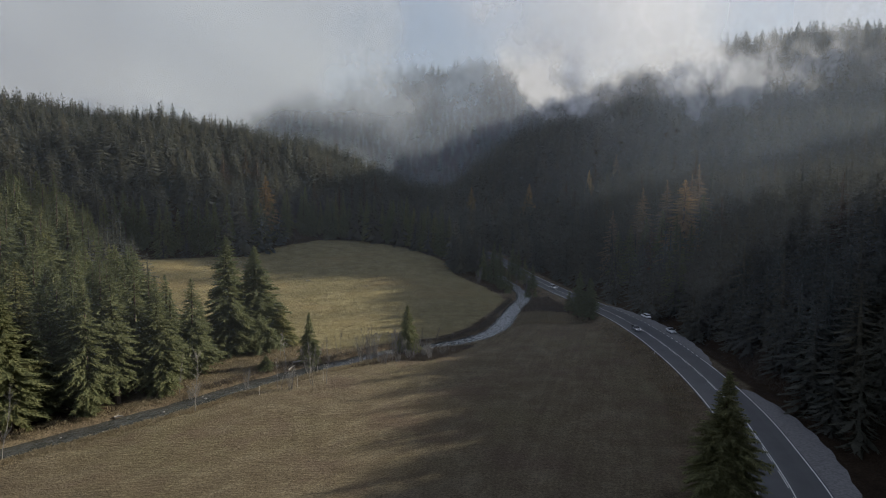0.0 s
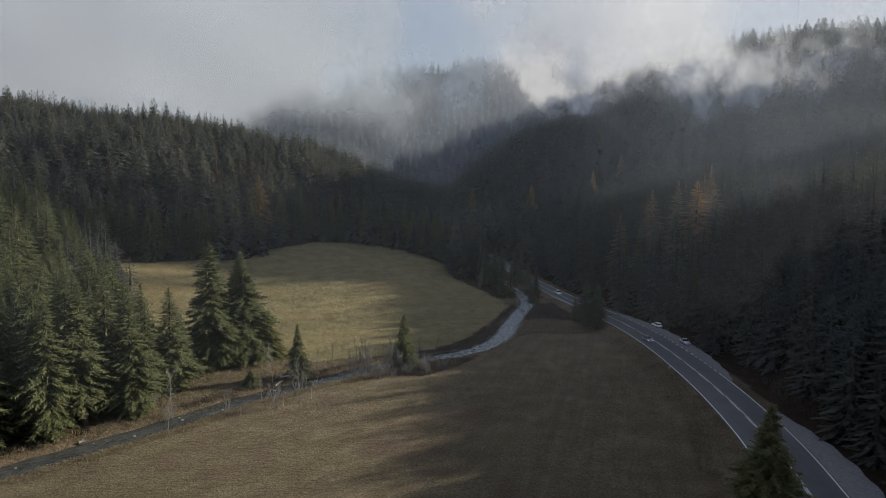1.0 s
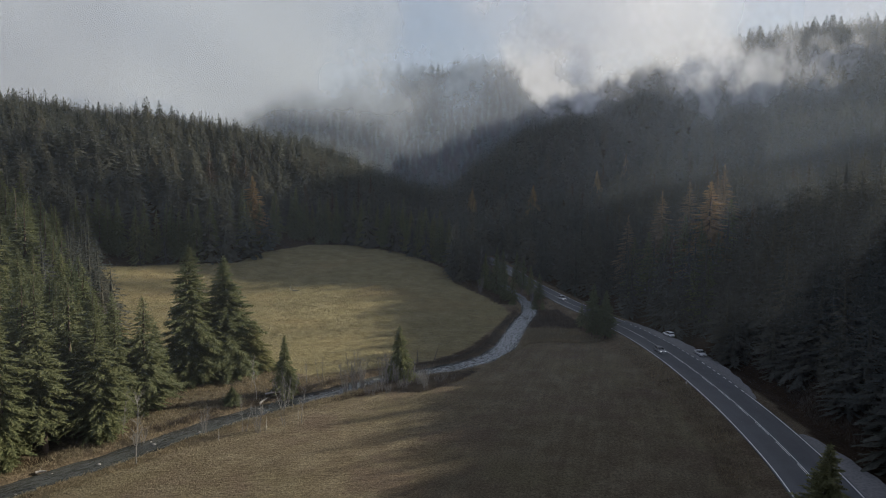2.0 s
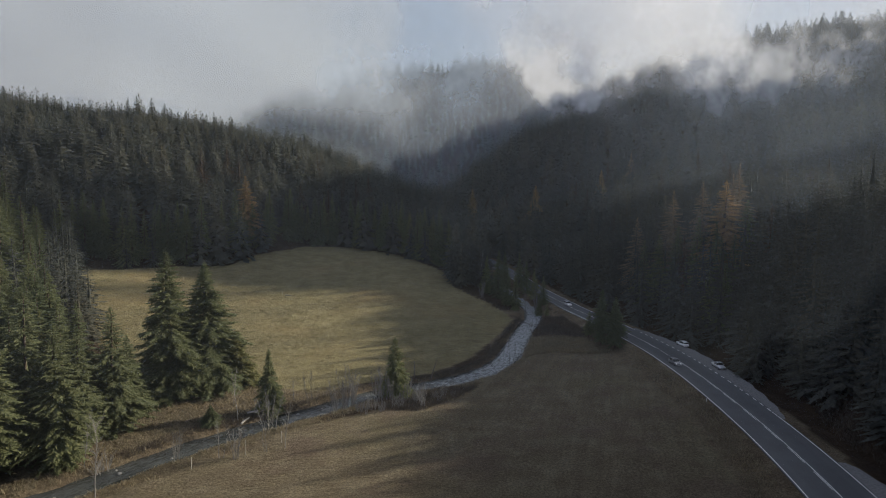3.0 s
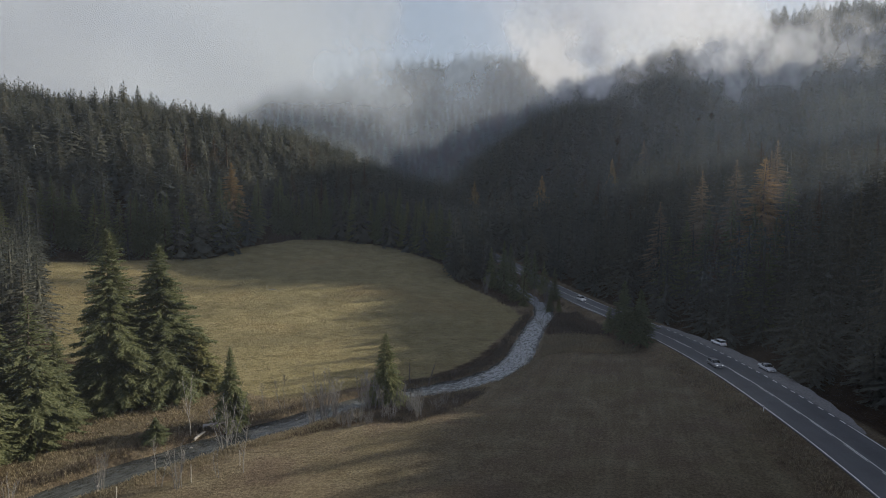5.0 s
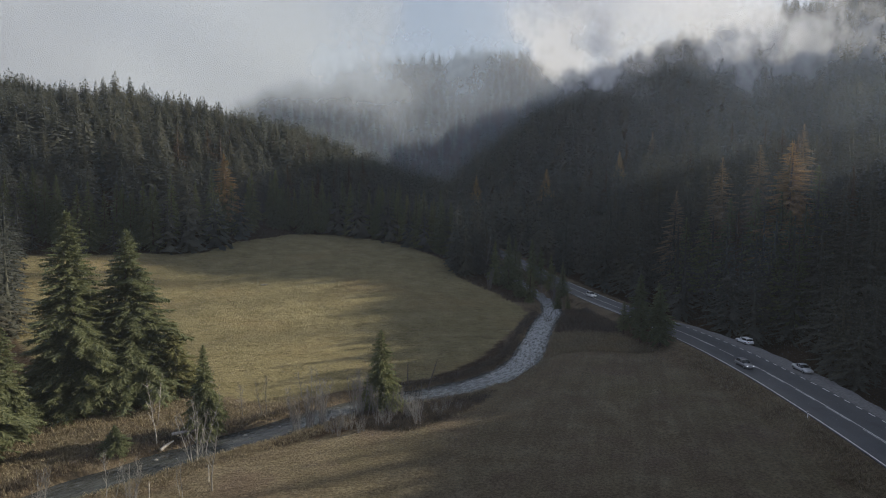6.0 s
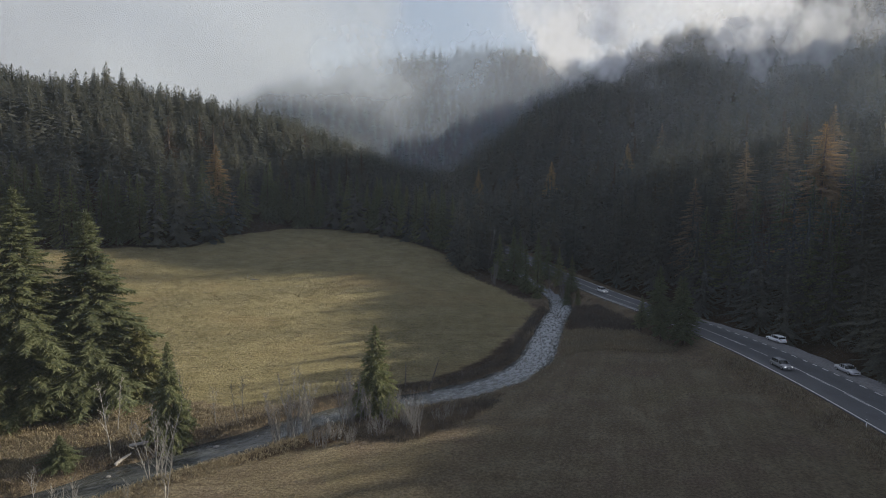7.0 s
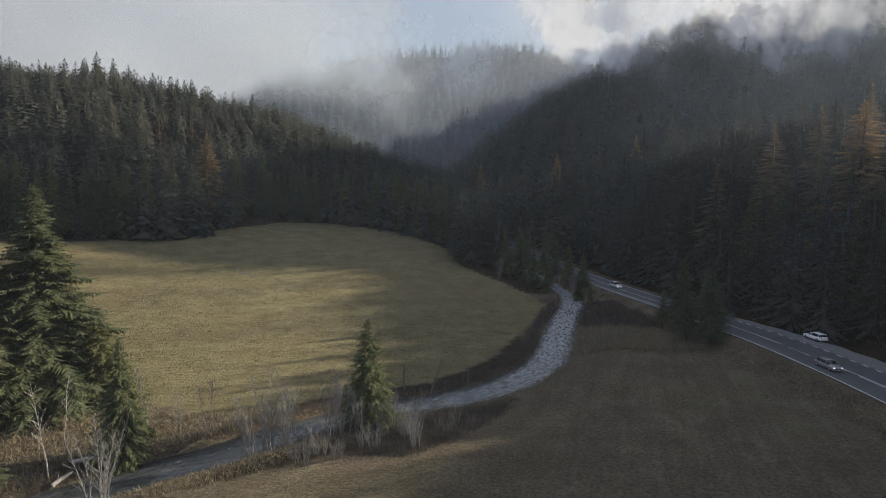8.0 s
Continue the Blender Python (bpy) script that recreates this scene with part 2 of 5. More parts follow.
def water_material():
    m, nt, b = graph("rippled_stream_water")
    att = nt.nodes.new("ShaderNodeUVMap")
    sep = nt.nodes.new("ShaderNodeSeparateXYZ")
    nt.links.new(att.outputs["UV"], sep.inputs["Vector"])
    flow = nt.nodes.new("ShaderNodeCombineXYZ")          # metres across and along the run of the stream
    nt.links.new(calc(nt, "MULTIPLY", sep.outputs[0], 13.0), flow.inputs[0])
    nt.links.new(calc(nt, "MULTIPLY", sep.outputs[1], 10.0), flow.inputs[1])

    def ripple(scale, detail, rough, long):
        mp = nt.nodes.new("ShaderNodeMapping")
        mp.inputs["Scale"].default_value = (1.0, long, 1.0)
        n = nt.nodes.new("ShaderNodeTexNoise")
        n.inputs["Scale"].default_value, n.inputs["Detail"].default_value, n.inputs["Roughness"].default_value = scale, detail, rough
        nt.links.new(flow.outputs[0], mp.inputs["Vector"])
        nt.links.new(mp.outputs["Vector"], n.inputs["Vector"])
        return n.outputs["Fac"]

    chop, swirl, shine_ripple = ripple(1.6, 5.0, 0.6, 0.5), ripple(0.3, 3.0, 0.6, 0.4), ripple(1.8, 8.0, 0.82, 0.3)
    c = ramp(nt, swirl, [(0.3, (0.02, 0.022, 0.021)), (0.7, (0.05, 0.054, 0.052))])
    run = span(nt, calc(nt, "ADD", sep.outputs[1], calc(nt, "MULTIPLY", swirl, 3.0)), 17.5, 24.0, 0.1, 1.0)
    middle = span(nt, calc(nt, "ABSOLUTE", calc(nt, "SUBTRACT", sep.outputs[0], 0.5)), 0.12, 0.25, 1.0, 0.25)
    # riffles carry the sky's pale reflection as base colour, weaker along both banks
    riffle_shine = calc(nt, "MULTIPLY", calc(nt, "MULTIPLY", span(nt, shine_ripple, 0.38, 0.66), middle), run)
    c = mix_col(nt, calc(nt, "MULTIPLY", riffle_shine, 0.78), c, (0.52, 0.55, 0.58))
    nt.links.new(c, b.inputs["Base Color"])
    nt.links.new(span(nt, riffle_shine, 0.0, 0.8, 0.22, 0.5), b.inputs["Roughness"])
    b.inputs["IOR"].default_value = 1.33
    b.inputs["Specular IOR Level"].default_value = 0.5
    bump(nt, b, calc(nt, "ADD", chop, calc(nt, "MULTIPLY", shine_ripple, 0.3)), 0.8, 0.08)
    return m


MAT_GROUND = ground_material()
MAT_ASPHALT = asphalt_material()
MAT_WATER = water_material()
MAT_GRAVEL = plain("compacted_gravel", (0.145, 0.143, 0.142), 0.95, vary=0.3, scale=2.5)
MAT_LINE = plain("worn_road_paint", (0.62, 0.62, 0.6), 0.7, vary=0.3, scale=4)


# ---- the lie of the land ----
def hash_grid(i, j, seed):
    v = np.sin(i * 127.1 + j * 311.7 + seed * 74.7) * 43758.5453
    return v - np.floor(v)


def value_noise(x, y, seed=0):
    i, j = np.floor(x), np.floor(y)
    u, v = x - i, y - j
    u, v = u * u * (3 - 2 * u), v * v * (3 - 2 * v)
    a, b = hash_grid(i, j, seed), hash_grid(i + 1, j, seed)
    c, d = hash_grid(i, j + 1, seed), hash_grid(i + 1, j + 1, seed)
    return (a * (1 - u) + b * u) * (1 - v) + (c * (1 - u) + d * u) * v - 0.5


def fbm(x, y, seed=0, octaves=4):
    total, amp = 0.0, 1.0
    for k in range(octaves):
        total = total + amp * value_noise(x * 2 ** k, y * 2 ** k, seed + k)
        amp *= 0.5
    return total


def sstep(v, a, b):
    t = np.clip((v - a) / (b - a), 0, 1)
    return t * t * (3 - 2 * t)


def line_distance(x, y, line):
    best = np.full(x.shape, 1e9)
    for (ax, ay), (bx, by) in zip(line[:-1], line[1:]):
        dx, dy = bx - ax, by - ay
        t = np.clip(((x - ax) * dx + (y - ay) * dy) / (dx * dx + dy * dy), 0, 1)
        best = np.minimum(best, np.hypot(x - ax - t * dx, y - ay - t * dy))
    return best


def inside(x, y, ring):
    res = np.zeros(x.shape, bool)
    for (ax, ay), (bx, by) in zip(ring, ring[1:] + ring[:1]):
        cross = (ay > y) != (by > y)
        with np.errstate(divide="ignore", invalid="ignore"):
            xi = ax + (y - ay) * (bx - ax) / (by - ay if by != ay else 1e-9)
        res ^= cross & (x < xi)
    return res


def smooth_line(points, step):
    """Catmull-Rom through the points, at about even steps."""
    p = [np.array(q, float) for q in points]
    p = [2 * p[0] - p[1]] + p + [2 * p[-1] - p[-2]]
    out = []
    for a, b, c, d in zip(p[:-3], p[1:-2], p[2:-1], p[3:]):
        n = max(1, int(round(np.linalg.norm(c - b) / step)))
        for k in range(n):
            t = k / n
            out.append(0.5 * (2 * b + (c - a) * t + (2 * a - 5 * b + 4 * c - d) * t ** 2 + (3 * b - a - 3 * c + d) * t ** 3))
    out.append(p[-2])
    return [tuple(q) for q in out]


STREAM = [(-118, 40), (-100, 66), (-84, 90), (-76, 99), (-70, 106), (-64, 113), (-57, 121), (-50, 131), (-44, 139), (-38, 145), (-31.5, 151.5), (-25, 157),
          (-17, 165), (-9, 170.5), (-1, 174.5), (6, 179.5), (13, 187), (19, 199), (24, 217), (30, 238), (34.5, 252), (36, 270), (32, 300), (24, 335), (10, 380)]
ROAD = [(-30, -80), (8, -10), (26, 24), (37, 48), (44, 66), (50, 80), (54.3, 95), (59, 116), (62.2, 142), (63.5, 170), (63, 190), (61.5, 205), (58.5, 222),
        (55, 238), (51, 255), (48, 272), (45, 290), (40, 320), (34, 350), (26, 385)]
STREAM_FINE, ROAD_FINE = smooth_line(STREAM, 2.0), smooth_line(ROAD, 2.0)
STREAM_LOW, ROAD_LOW = smooth_line(STREAM, 6.0), smooth_line(ROAD, 6.0)
FOOT_LEFT = [(-140, -400), (-128, 0), (-116, 90), (-112, 140), (-112, 190), (-128, 228), (-150, 262), (-168, 290), (-150, 302), (-124, 316), (-103, 332), (-99, 354), (-79, 380),
             (-48, 384), (-24, 398), (-10, 450), (-2, 520), (-2, 700), (-12, 1000), (-30, 1700)]
FOOT_RIGHT = [(30, -400), (40, 0), (62, 60), (70, 92), (73.5, 120), (74, 140), (77, 165), (78, 190), (75, 212), (66, 236), (60, 262), (53, 300), (46, 350), (34, 415), (20, 480), (6, 540),
              (4, 700), (0, 1000), (-10, 1700)]
FLOOR_RING = FOOT_LEFT + FOOT_RIGHT[::-1]
MEADOW_RING = [(-164, 290), (-148, 299), (-123, 314), (-104, 325), (-99, 352), (-79, 378), (-55, 376), (-24, 357), (1, 328), (5, 312), (6, 298), (16, 281), (25, 257), (27, 243),
               (16, 215), (8, 195), (-2, 182), (-12, 177), (-22, 170), (-30, 166), (-44, 172), (-60, 180), (-80, 186), (-100, 205), (-118, 228), (-130, 245), (-146, 270)]
FIELD_RING = [(-90, 75), (-72, 96), (-62, 106), (-48, 126), (-36, 134), (-26, 147), (-14, 154), (-2, 163), (8, 172), (18, 186), (24, 198), (33, 200), (45, 200), (51, 190), (52, 175),
              (51, 150), (47, 122), (40, 100), (30, 80), (10, 40), (-40, -60), (-140, -60), (-120, 20)]


def road_level(y):
    return np.interp(y, [-80, 60, 100, 130, 180, 203, 250, 300, 400], [0.3, 0.4, 0.6, 0.9, 1.5, 1.8, 2.5, 3.3, 9.0])


def water_level(y):
    return np.interp(y, [0, 100, 245, 270, 300, 400], [-1.3, -1.0, -0.65, 0.0, 1.6, 7.0])


def land(x, y):
    """Height of the ground, and the masks of its cover: far meadow, wild bank, woods."""
    x, y = np.asarray(x, float), np.asarray(y, float)
    up = 16 * (np.clip(y - 180, 0, 195) / 195) ** 1.7 + 0.06 * np.clip(y - 375, 0, None) + 0.085 * np.clip(-85 - x, 0, 100) * sstep(y, 150, 260)
    low = 0.05 * np.clip(y - 245, 0, None) + 0.02 * np.clip(y - 420, 0, None)
    z = up + (low - up) * sstep(x, -18, 32) * (1 - sstep(y, 420, 560))
    z = z + 0.35 * fbm(x / 22, y / 22, 3) + 0.25 * fbm(x / 5, y / 5, 9, 2)
    free = ~inside(x, y, FLOOR_RING)
    axis = np.interp(y, [-400, 0, 200, 300, 400, 500, 1700], [-40, -40, 0, 10, 10, 5, -20])
    dl, dr = line_distance(x, y, FOOT_LEFT), line_distance(x, y, FOOT_RIGHT)
    dl, dr = np.where(free & (x < axis), dl, 0), np.where(free & (x >= axis), dr, 0)
    hl = 130 * (1 - np.exp(-dl / 330)) - 0.35 * np.clip(dl - 420, 0, None)
    hl = np.minimum(hl, np.interp(x, [-420, -350, -288, -265, -233, -151, -107, -75, -50, -28, 0], [77, 70, 61, 49, 55, 45, 31, 19, 11, 5, 2]))
    # the slope above the road climbs in benches; the tables give its rise by distance from the foot
    reach = [0, 10, 45, 60, 85, 110, 150, 175, 200, 240, 300, 400]
    # extra rise at low y, largely out of view, added to shade field and road
    low_hill = np.interp(dr, reach, [0, 7, 27, 28, 28, 36, 53, 58, 62, 75, 94, 108]) * (1.29 - 0.21 * sstep(y, 190, 285) + 0.65 * (1 - sstep(y, 100, 165)))
    mid_hill = np.interp(dr, reach, [0, 4, 19, 26, 38, 47, 62, 67, 72, 82, 100, 114])
    top_hill = np.interp(dr, reach, [0, 6, 36, 46, 64, 80, 108, 119, 127, 137, 142, 144])
    k1, k2 = sstep(y, 290, 390), sstep(y, 380, 500)
    hr = low_hill + (mid_hill - low_hill) * k1 + (top_hill - mid_hill) * k2
    hill = np.maximum(hl, hr)
    rough = sstep(dl + dr, 10, 120)
    hill = hill + rough * (9 * fbm(x / 120, y / 120, 21) + 5 * fbm(x / 35, y / 35, 5))
    far = 228 * np.exp(-((y - 1280) / 260) ** 2 - ((x - 0) / 480) ** 2)
    z = z + np.maximum(hill, far) + 0.3 * np.minimum(np.clip(hill, 0, None), far)
    ds, dd = line_distance(x, y, STREAM_LOW), line_distance(x, y, ROAD_LOW)
    flat = sstep(dd, 6.5, 13)
    z = road_level(y) - 0.1 + (z - road_level(y) + 0.1) * flat
    bed = water_level(y) - 0.55
    z = np.where(flat > 0.4, bed + (z - bed) * sstep(ds + 0.9 * fbm(x / 4, y / 4, 31, 2), 2.7, 4.6), z)
    meadow = inside(x, y, MEADOW_RING)
    field = inside(x, y, FIELD_RING)
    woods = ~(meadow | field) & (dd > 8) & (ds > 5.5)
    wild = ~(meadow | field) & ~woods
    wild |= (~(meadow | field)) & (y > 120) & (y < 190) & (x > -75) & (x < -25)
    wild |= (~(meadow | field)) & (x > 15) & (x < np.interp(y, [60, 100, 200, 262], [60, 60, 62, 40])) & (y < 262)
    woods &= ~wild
    return z, meadow, wild, woods


def height(x, y):
    return float(land(np.array([x]), np.array([y]))[0][0])


def mesh_from(name, verts, faces, material):
    me = bpy.data.meshes.new(name)
    me.from_pydata(verts, [], faces)
    me.materials.append(material)
    return me


def part(name, bm, material, parent, label=""):
    me = bpy.data.meshes.new(name)
    bm.to_mesh(me)
    bm.free()
    me.materials.append(material)
    ob = new(name, me)
    ob.parent = parent
    if label:
        ob["label"] = label
    return ob


def axis_steps(knots):
    out = []
    for (a, b, s) in knots:
        n = max(1, int(round((b - a) / s)))
        out += [a + (b - a) * k / n for k in range(n)]
    return np.array(out + [knots[-1][1]])


def build_ground():
    gx = axis_steps([(-2400, -700, 170), (-700, -260, 22), (-260, -110, 7), (-110, 95, 1.3), (95, 260, 6), (260, 700, 18), (700, 2400, 170)])
    gy = axis_steps([(-900, -100, 100), (-100, 60, 8), (60, 265, 1.3), (265, 400, 3), (400, 760, 9), (760, 1700, 25), (1700, 2800, 180)])
    X, Y = np.meshgrid(gx, gy)
    z, meadow, wild, woods = land(X.ravel(), Y.ravel())
    co = np.column_stack([X.ravel(), Y.ravel(), z])
    nx, ny = len(gx), len(gy)
    i = np.arange(nx * ny).reshape(ny, nx)
    quads = np.column_stack([i[:-1, :-1].ravel(), i[:-1, 1:].ravel(), i[1:, 1:].ravel(), i[1:, :-1].ravel()])
    me = bpy.data.meshes.new("ground")
    me.from_pydata(co.tolist(), [], quads.tolist())
    me.materials.append(MAT_GROUND)
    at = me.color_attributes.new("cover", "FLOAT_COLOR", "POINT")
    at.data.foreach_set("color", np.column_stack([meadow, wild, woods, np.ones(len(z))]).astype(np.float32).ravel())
    me.polygons.foreach_set("use_smooth", np.ones(len(quads), bool))
    return tagged(new("ground", me), "dry autumn meadows and forest floor of a mountain valley", "ground", kind="structure")


build_ground()


def side_offsets(line):
    p = np.array(line)
    t = np.gradient(p, axis=0)
    t /= np.linalg.norm(t, axis=1)[:, None]
    return p, np.column_stack([t[:, 1], -t[:, 0]])   # points, unit vectors to the right


def ribbon(name, line, offsets, level, material, thick=0.0, uv=False):
    """A strip along a line: offsets to the right of it for each edge (numbers or arrays)."""
    p, right = side_offsets(line)
    rows = []
    for o in offsets:
        q = p + right * np.broadcast_to(np.asarray(o, float), (len(p),))[:, None]
        rows.append(np.column_stack([q, level(p[:, 1])]))
    if thick:
        rows = [rows[0] - [0, 0, thick]] + rows + [rows[-1] - [0, 0, thick]]
    n, k = len(p), len(rows)
    verts = np.concatenate(rows).tolist()
    faces = [(a * n + i, a * n + i + 1, (a + 1) * n + i + 1, (a + 1) * n + i) for a in range(k - 1) for i in range(n - 1)]
    me = mesh_from(name, verts, [f[::-1] for f in faces], material)
    if uv:
        lay = me.uv_layers.new()
        for loop in me.loops:
            a, i = divmod(loop.vertex_index, n)
            lay.data[loop.index].uv = (a / (k - 1), i * 0.2)
    return me


def half_width(y):
    return np.interp(y, [60, 100, 200, 240, 300], [5.0, 5.0, 4.8, 4.3, 4.0])


road_y = np.array(ROAD_FINE)[:, 1]
hw = half_width(road_y)
road = new("road", ribbon("road", ROAD_FINE, [-hw - 0.35, -hw * 0.5, 0, hw * 0.5, hw + 0.35], road_level, MAT_ASPHALT, 0.4, True))
tagged(road, "two-lane grey asphalt country road with white lines", "road", kind="structure")


def piece_of(line, y0, y1):
    return [q for q in line if y0 <= q[1] <= y1]


def marking(name, offset, width, y0, y1, dash=None):
    line = smooth_line(ROAD, 0.5)
    line = piece_of(line, y0, y1)
    h = half_width(np.array(line)[:, 1])
    if dash is None:
        o = offset * h
        ob = new(name, ribbon(name, line, [o - width / 2, o + width / 2], lambda y: road_level(y) + 0.012, MAT_LINE))
        ob.parent = road
        return
    on, off = dash
    s, k = 0.0, 0
    while k + int(on * 2) + 1 < len(line):
        seg = line[k:k + int(on * 2) + 1]
        o = offset * h[k:k + int(on * 2) + 1]
        ob = new(name, ribbon(name, seg, [o - width / 2, o + width / 2], lambda y: road_level(y) + 0.012, MAT_LINE))
        ob.parent = road
        k += int((on + off) * 2)


marking("edge_line", -1.0, 0.2, 20, 340)
marking("edge_line", 1.0, 0.2, 20, 152)
marking("edge_line", 1.0, 0.2, 222, 340)
marking("lay_by_dash", 1.0, 0.25, 152, 222, (1.5, 1.5))
marking("centre_line", 0.0, 0.15, 20, 188)
marking("centre_line", 0.0, 0.15, 200, 340)
marking("centre_dash", -0.06, 0.12, 60, 215, (6, 3))

# gravel lay-bys beside the road
for name, y0, y1, reach in (("gravel_lay_by", 74, 131, 5.0), ("gravel_lay_by", 148, 226, 4.2)):
    line = piece_of(ROAD_FINE, y0, y1)
    ly = np.array(line)[:, 1]
    swell = np.sin(np.clip((ly - y0) / (y1 - y0), 0, 1) * math.pi) ** 0.6
    edge = half_width(ly)
    strip = new(name, ribbon(name, line, [edge + 0.3, edge + 0.4 + swell * reach * 0.5, edge + 0.5 + swell * reach + 0.25 * np.sin(ly * 0.9)], lambda y: road_level(y) - 0.01, MAT_GRAVEL, 0.3))
    tagged(strip, "pale gravel lay-by along the asphalt road", "lay-by", kind="structure")

stream = new("stream", ribbon("stream", STREAM_FINE, [-6.5, -3.25, 0, 3.25, 6.5], water_level, MAT_WATER, uv=True))
tagged(stream, "shallow rippling stream reflecting the grey sky", "stream", kind="structure")


# ---- mist and low cloud ----
def mist_sheet(name, y, x0, x1, z0, z1, make, label, lean=0.0, tint=(0.76, 0.87, 1.0, 1)):
    nx, nz = 60, 26
    verts, faces = [], []
    for j in range(nz + 1):
        for i in range(nx + 1):
            x, z = x0 + (x1 - x0) * i / nx, z0 + (z1 - z0) * j / nz
            verts.append((x, y + lean * (x - (x0 + x1) / 2) + 1.5 * math.sin(x * 0.02 + z * 0.03 + y), z))
    for j in range(nz):
        for i in range(nx):
            a = j * (nx + 1) + i
            faces.append((a, a + 1, a + nx + 2, a + nx + 1))
    m = bpy.data.materials.new(name)
    m.use_nodes = True
    nt = m.node_tree
    nt.nodes.clear()
    out = nt.nodes.new("ShaderNodeOutputMaterial")
    dif, tra = nt.nodes.new("ShaderNodeBsdfDiffuse"), nt.nodes.new("ShaderNodeBsdfTranslucent")
    clear, half, blend = nt.nodes.new("ShaderNodeBsdfTransparent"), nt.nodes.new("ShaderNodeMixShader"), nt.nodes.new("ShaderNodeMixShader")
    dif.inputs["Color"].default_value = tra.inputs["Color"].default_value = tint
    half.inputs[0].default_value = 0.5
    nt.links.new(dif.outputs[0], half.inputs[1])
    nt.links.new(tra.outputs[0], half.inputs[2])
    geo = nt.nodes.new("ShaderNodeNewGeometry")
    sep = nt.nodes.new("ShaderNodeSeparateXYZ")
    nt.links.new(geo.outputs["Position"], sep.inputs[0])
    nt.links.new(make(nt, sep.outputs[0], sep.outputs[2]), blend.inputs[0])
    nt.links.new(clear.outputs[0], blend.inputs[1])
    nt.links.new(half.outputs[0], blend.inputs[2])
    nt.links.new(blend.outputs[0], out.inputs["Surface"])
    me = mesh_from(name, verts, faces, m)
    me.polygons.foreach_set("use_smooth", np.ones(len(faces), bool))
    return tagged(new(name, me), label, "cloud", kind="backdrop")


def billow(nt, scale, lo, hi, detail=5.0, stretch=(0, (1.0, 1.0, 0.8))):
    return span(nt, noise_node(nt, scale, detail, 0.58, stretch), lo, hi)


def bank(nt, x, z):
    # thick bank over the hidden side of the valley, thinning to wisps over the gorge
    n = billow(nt, 0.0055, 0.25, 0.75, 4.0)
    warp = calc(nt, "MULTIPLY", calc(nt, "SUBTRACT", billow(nt, 0.009, 0.2, 0.8, 4.0), 0.5), 110)
    leftward = span(nt, calc(nt, "ADD", x, warp), 0, -150)
    base = calc(nt, "ADD", z, calc(nt, "MULTIPLY", n, 70))
    thick = calc(nt, "MULTIPLY", span(nt, base, 150, 235), calc(nt, "ADD", calc(nt, "MULTIPLY", leftward, 0.8), span(nt, z, 215, 300, 0.16, 0.05)))
    thick = calc(nt, "MULTIPLY", thick, span(nt, x, 60, 300, 1.0, 0.0))
    return calc(nt, "MULTIPLY", thick, span(nt, z, 330, 520, 1.0, 0.35))


def ridge_cloud(strength, thin):
    # the torn cloud cap on the wooded ridge: one layer of several in depth
    def make(nt, x, z):
        big = billow(nt, 0.0125, 0.27, 0.73, 5.0)
        small = billow(nt, 0.04, 0.25, 0.75, 4.0)
        puff = calc(nt, "ADD", calc(nt, "MULTIPLY", big, 0.7), calc(nt, "MULTIPLY", small, 0.3))
        floor_z = calc(nt, "ADD", span(nt, x, 110, 280, 104, 128, False), span(nt, x, 30, 110, 18, 0, False))
        rise = calc(nt, "ADD", calc(nt, "SUBTRACT", z, floor_z), calc(nt, "MULTIPLY", calc(nt, "SUBTRACT", puff, 0.5), 70))
        body = span(nt, rise, -14, 34)
        # whole over the saddle, thin and streaky over the summit
        cap = calc(nt, "ADD", span(nt, x, 150, 225, 0.75, 0.0), calc(nt, "MULTIPLY", span(nt, puff, 0.35, 0.75), span(nt, z, 140, 178, 0.85, 0.3)))
        left = calc(nt, "MULTIPLY", span(nt, calc(nt, "ADD", x, calc(nt, "MULTIPLY", puff, 60)), -10, 165), span(nt, z, 185, 240, 1.0, 0.0))
        veil = calc(nt, "MULTIPLY", span(nt, x, -20, 110), thin)
        return calc(nt, "MINIMUM", calc(nt, "ADD", calc(nt, "MULTIPLY", calc(nt, "MULTIPLY", body, calc(nt, "MULTIPLY", cap, left)), strength), veil), 0.9)
    return make


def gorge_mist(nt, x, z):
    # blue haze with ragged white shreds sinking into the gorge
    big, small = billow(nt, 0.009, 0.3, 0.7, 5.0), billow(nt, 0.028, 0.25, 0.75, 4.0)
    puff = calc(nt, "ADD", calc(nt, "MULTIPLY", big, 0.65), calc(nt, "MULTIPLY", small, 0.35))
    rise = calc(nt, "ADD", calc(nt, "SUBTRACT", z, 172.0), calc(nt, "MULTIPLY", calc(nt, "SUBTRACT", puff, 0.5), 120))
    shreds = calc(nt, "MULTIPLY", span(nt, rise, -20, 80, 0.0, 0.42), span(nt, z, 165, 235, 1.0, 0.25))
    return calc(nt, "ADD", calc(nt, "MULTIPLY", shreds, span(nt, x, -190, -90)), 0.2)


def floor_veil(low, sunward):
    # haze sheets added to lift dark tones; thinner near ground, denser on sun's side
    def make(nt, x, z):
        n = calc(nt, "ADD", calc(nt, "MULTIPLY", billow(nt, 0.01, 0.2, 0.8, 2.0), 0.5), 0.75)
        a = calc(nt, "MULTIPLY", span(nt, z, -1, 26), calc(nt, "ADD", low, span(nt, x, 35, 125, 0.0, sunward)))
        return calc(nt, "MULTIPLY", a, n)
    return make


